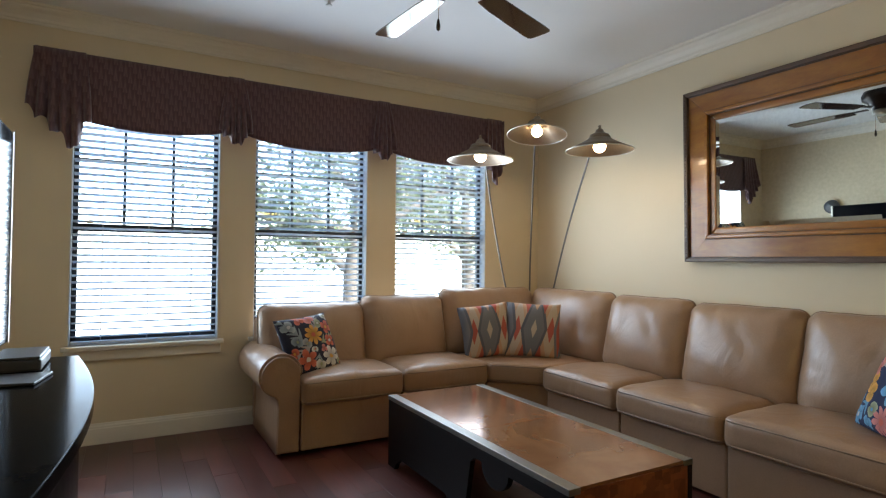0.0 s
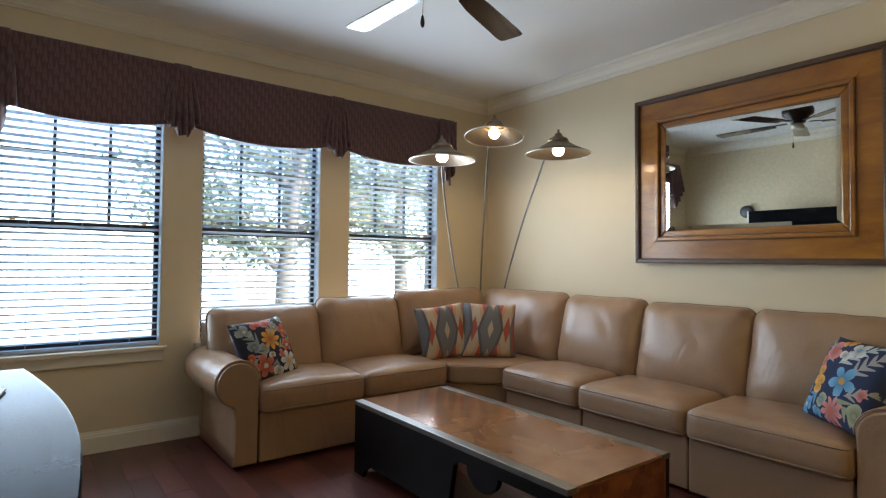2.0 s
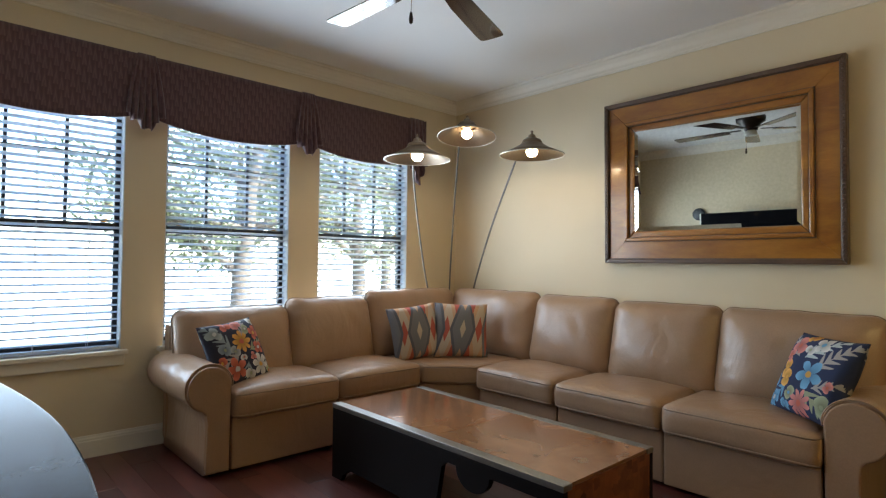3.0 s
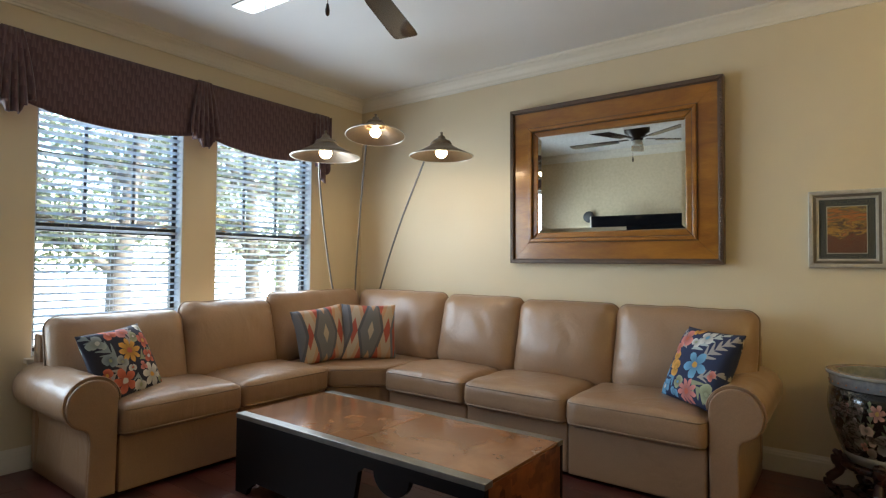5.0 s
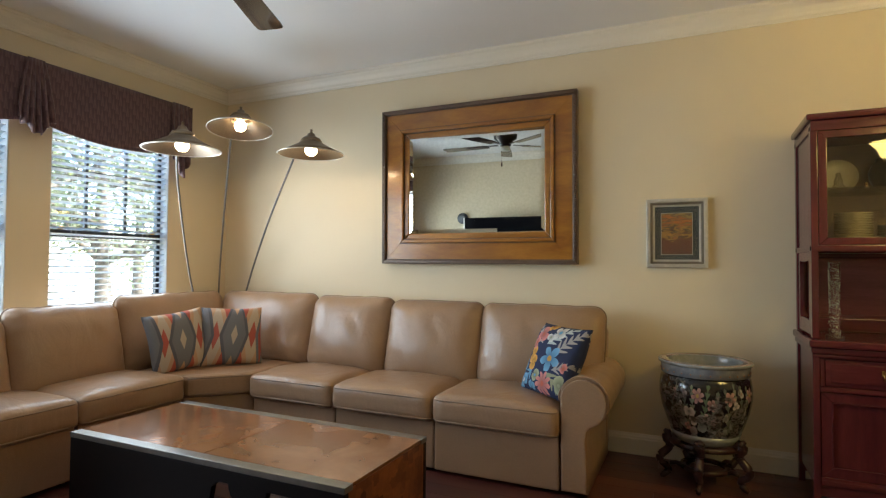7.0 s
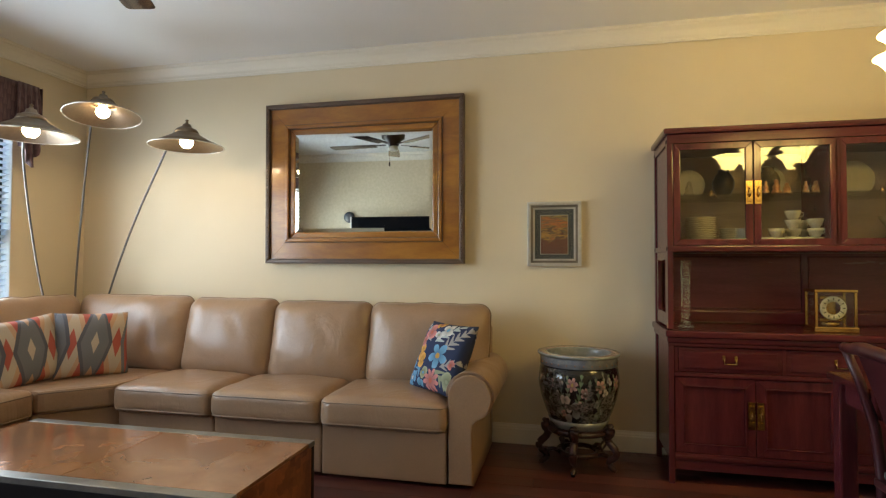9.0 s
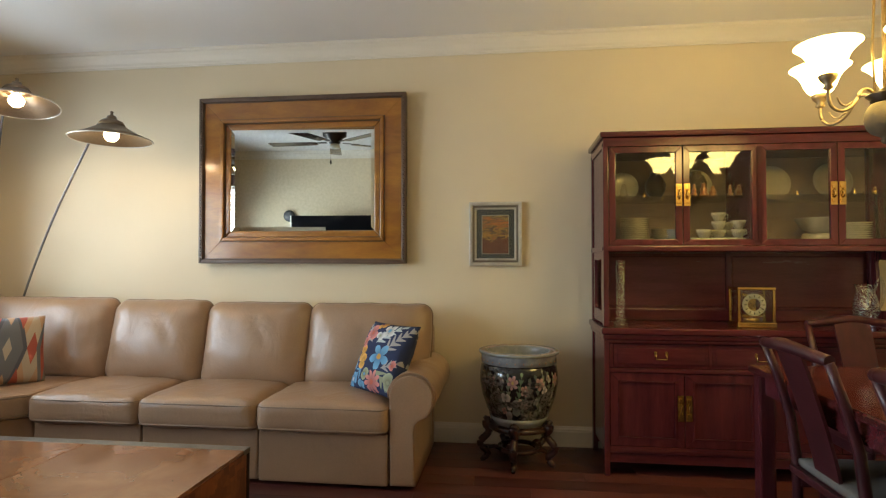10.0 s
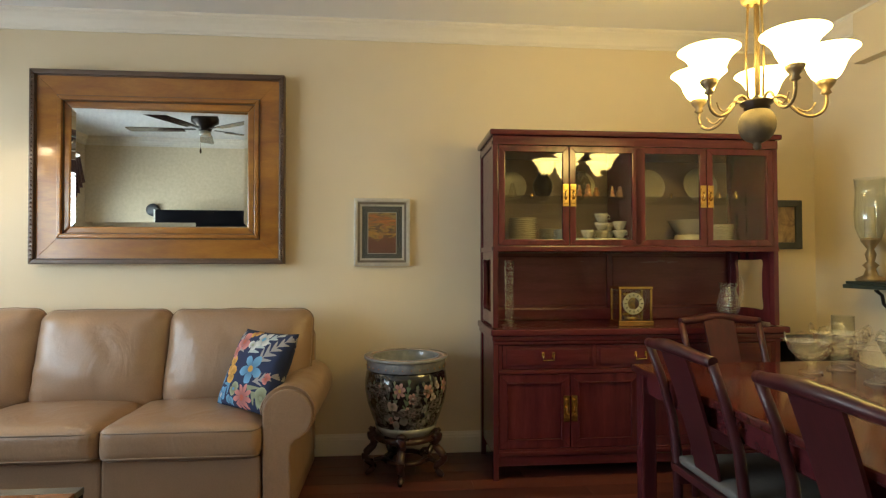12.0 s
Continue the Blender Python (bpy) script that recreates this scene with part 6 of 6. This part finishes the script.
# ---- television wall: bow-fronted console, screen, player ----
con = thing("media_console", (2.40, -4.10, 0), "glossy black bow-fronted media console", "console")
front = [(0.93 * u, 0.505 + 0.095 * math.cos(u * math.pi / 2)) for u in [1 - k / 12 for k in range(25)]]
top = [(0.93, -0.15)] + front + [(-0.93, -0.15)]
part("top", slab(top, 0.752, 0.790, "z", 0.004), LACQUER, con, "glossy black bowed top")
body = [(0.88, -0.14)] + [(x * 0.95, y - 0.035) for x, y in front] + [(-0.88, -0.14)]
part("body", slab(body, 0.05, 0.750, "z", 0.003), LACQUER, con)
part("plinth", slab([(x * 0.97, 0.04 + (y - 0.03) * 0.95) for x, y in body], 0.0, 0.049, "z"), BLACKWOOD, con)
tv = thing("television", (1.845, RY + 0.002, 1.285), "large flat black television on the wall", "television")
part("mount", bx(-0.12, 0.12, 0.0, 0.319, -0.12, 0.12, bev=0.01), FANMETAL, tv)
part("case", bx(-0.86, 0.86, 0.320, 0.366, -0.485, 0.485, bev=0.006), LACQUER, tv)
part("screen", bx(-0.845, 0.845, 0.3665, 0.369, -0.465, 0.472), SCREEN, tv, "dark glossy screen")
part("trim", bx(-0.862, -0.846, 0.3665, 0.372, -0.485, 0.485), SILVER, tv)
box_ob = thing("media_player", (1.72, -3.74, 0.791), "small silver-edged media player on the console", "media player")
part("shell", bx(-0.17, 0.10, -0.09, 0.06, 0.004, 0.045, bev=0.008), PLASTIC, box_ob)
part("foot_bar", bx(-0.15, 0.08, -0.07, 0.04, 0.0, 0.0035), BLACKWOOD, box_ob)
part("lid", bx(-0.165, 0.095, -0.085, 0.055, 0.046, 0.054, bev=0.003), PLASTIC, box_ob)
tablet = thing("remote_tray", (2.02, -3.72, 0.791), "flat black tray on the console", "tray")
part("tray", slab([(-0.16, -0.09), (0.02, -0.06), (0.04, 0.05), (-0.15, 0.08)], 0.0, 0.009, "z", 0.003), PLASTIC, tablet)
spk = thing("wall_speaker", (0.85, RY + 0.002, 1.785), "round grey speaker on the wall by the television", "speaker")
bm = turned(((0, 0), (0.075, 0), (0.085, 0.02), (0.08, 0.05), (0.05, 0.065), (0, 0.068)), 28)
bmesh.ops.transform(bm, matrix=pose(0, 0, 0, -90, 0, 0), verts=list(bm.verts))
part("housing", bm, PLASTIC, spk)

# ---- outdoors ----
setting("ground", bx(-400, 300, -400, 400, -0.85, -0.35), GRASS, "pale sunlit paving outside the windows", "ground")


def tree(x, y, height, spread, leaves, seed, lean=(0, 0), low=0.30):
    rnd = random.Random(seed)
    t = thing("tree", (x, y, -0.352), "broad leafy shade tree outside the windows", "tree", "trees outside the windows")
    bm = bmesh.new()
    trunk = []
    for k in range(7):
        f = k / 6
        trunk.append((lean[0] * f * f + rnd.uniform(-0.04, 0.04), lean[1] * f * f + rnd.uniform(-0.04, 0.04), height * 0.62 * f))
    tube(bm, trunk, [0.19 - 0.13 * k / 6 + (0.06 if k == 0 else 0) for k in range(7)], 9)
    tips = []
    for k in range(9):
        b = Vector(trunk[2 + k % 4])
        a = rnd.uniform(0, 2 * math.pi)
        ln = spread * rnd.uniform(0.55, 1.0)
        rise = rnd.uniform(0.15, 0.8)
        pts = [b + Vector((math.cos(a) * ln * f, math.sin(a) * ln * f, rise * ln * f + 0.25 * math.sin(f * 5 + k) * f)) for f in (0, 0.3, 0.6, 1.0)]
        tube(bm, pts, (0.085, 0.06, 0.042, 0.014), 7)
        tips += pts[1:]
        for q in range(2):
            a2 = a + rnd.uniform(-1.2, 1.2)
            p0 = pts[1 + q]
            p2 = [p0 + Vector((math.cos(a2) * ln * 0.5 * f, math.sin(a2) * ln * 0.5 * f, 0.35 * ln * f)) for f in (0, 0.5, 1)]
            tube(bm, p2, (0.035, 0.022, 0.008), 5)
            tips += p2[1:]
    part("trunk", bm, BARK, t, "grey forked trunk and limbs")
    verts, faces = [], []
    tips += [Vector(trunk[-1]) + Vector((rnd.uniform(-1, 1), rnd.uniform(-1, 1), rnd.uniform(-0.3, 1.2))) * spread * 0.5 for _ in range(8)]
    for _ in range(leaves):
        c = rnd.choice(tips)
        p = c + Vector((rnd.gauss(0, 0.30), rnd.gauss(0, 0.30), rnd.gauss(0.05, 0.24))) * spread * 0.36
        if p.z < height * low * 0.6:
            continue
        a, b = rnd.uniform(0, 6.28), rnd.uniform(-0.9, 0.9)
        u = Vector((math.cos(a) * math.cos(b), math.sin(a) * math.cos(b), math.sin(b)))
        w = u.cross(Vector((rnd.uniform(-1, 1), rnd.uniform(-1, 1), rnd.uniform(0.2, 1)))).normalized()
        ln = rnd.uniform(0.045, 0.085)
        i = len(verts)
        verts += [p - u * ln, p + w * ln * 0.42, p + u * ln, p - w * ln * 0.42]
        faces.append((i, i + 1, i + 2, i + 3))
    me = bpy.data.meshes.new("crown")
    me.from_pydata([tuple(v) for v in verts], [], faces)
    me.materials.append(LEAF)
    ob = new("crown", me)
    ob.parent = t
    return t


tree(-5.0, -0.05, 6.5, 2.5, 8000, 3, (0.2, 0.3), 0.34)
tree(-7.0, 3.6, 7.5, 3.2, 8500, 11, (0.3, -0.4), 0.2)
tree(-11.5, -7.5, 6.5, 2.8, 6000, 17, (-0.3, 0.8), 0.5)
tree(-11.0, 2.4, 8.5, 3.8, 9000, 23, (0, 0), 0.2)
tree(-10.5, 7.0, 8.5, 4.2, 9000, 29, (0, 0), 0.2)
tree(-14.0, 12.0, 9.0, 4.6, 3600, 37, (0, 0), 0.2)

# ---- floor planks ----
floor = setting("floor", bx(0, RX, RY, 0, -0.06, -0.013), SUBFLOOR, "dark cherry plank floor with a satin gloss", "floor")
PW, PL = 0.127, 1.22
rows_n = int(-RY / PW) + 1
plank_meshes = {}
rnd = random.Random(5)


def plank_mesh(ln, wd):
    key = (round(ln, 3), round(wd, 3))
    if key not in plank_meshes:
        bm = bmesh.new()
        box(bm, 0.0008, ln - 0.0008, 0.0006, wd - 0.0006, -0.012, 0.0, bev=0.0012)
        plank_meshes[key] = mesh_of("plank", bm, FLOORING)
    return plank_meshes[key]


for r in range(rows_n):
    y = RY + r * PW
    wd = min(PW, -y)
    if wd < 0.02:
        continue
    x = -PL * (0, 0.5, 0.25, 0.75)[r % 4]
    while x < RX - 0.02:
        a, b = max(0, x), min(RX, x + PL)
        if b - a > 0.02:
            p = new("plank", plank_mesh(b - a, wd))
            p.parent = floor
            p.location = (a, y, 0)
        x += PL
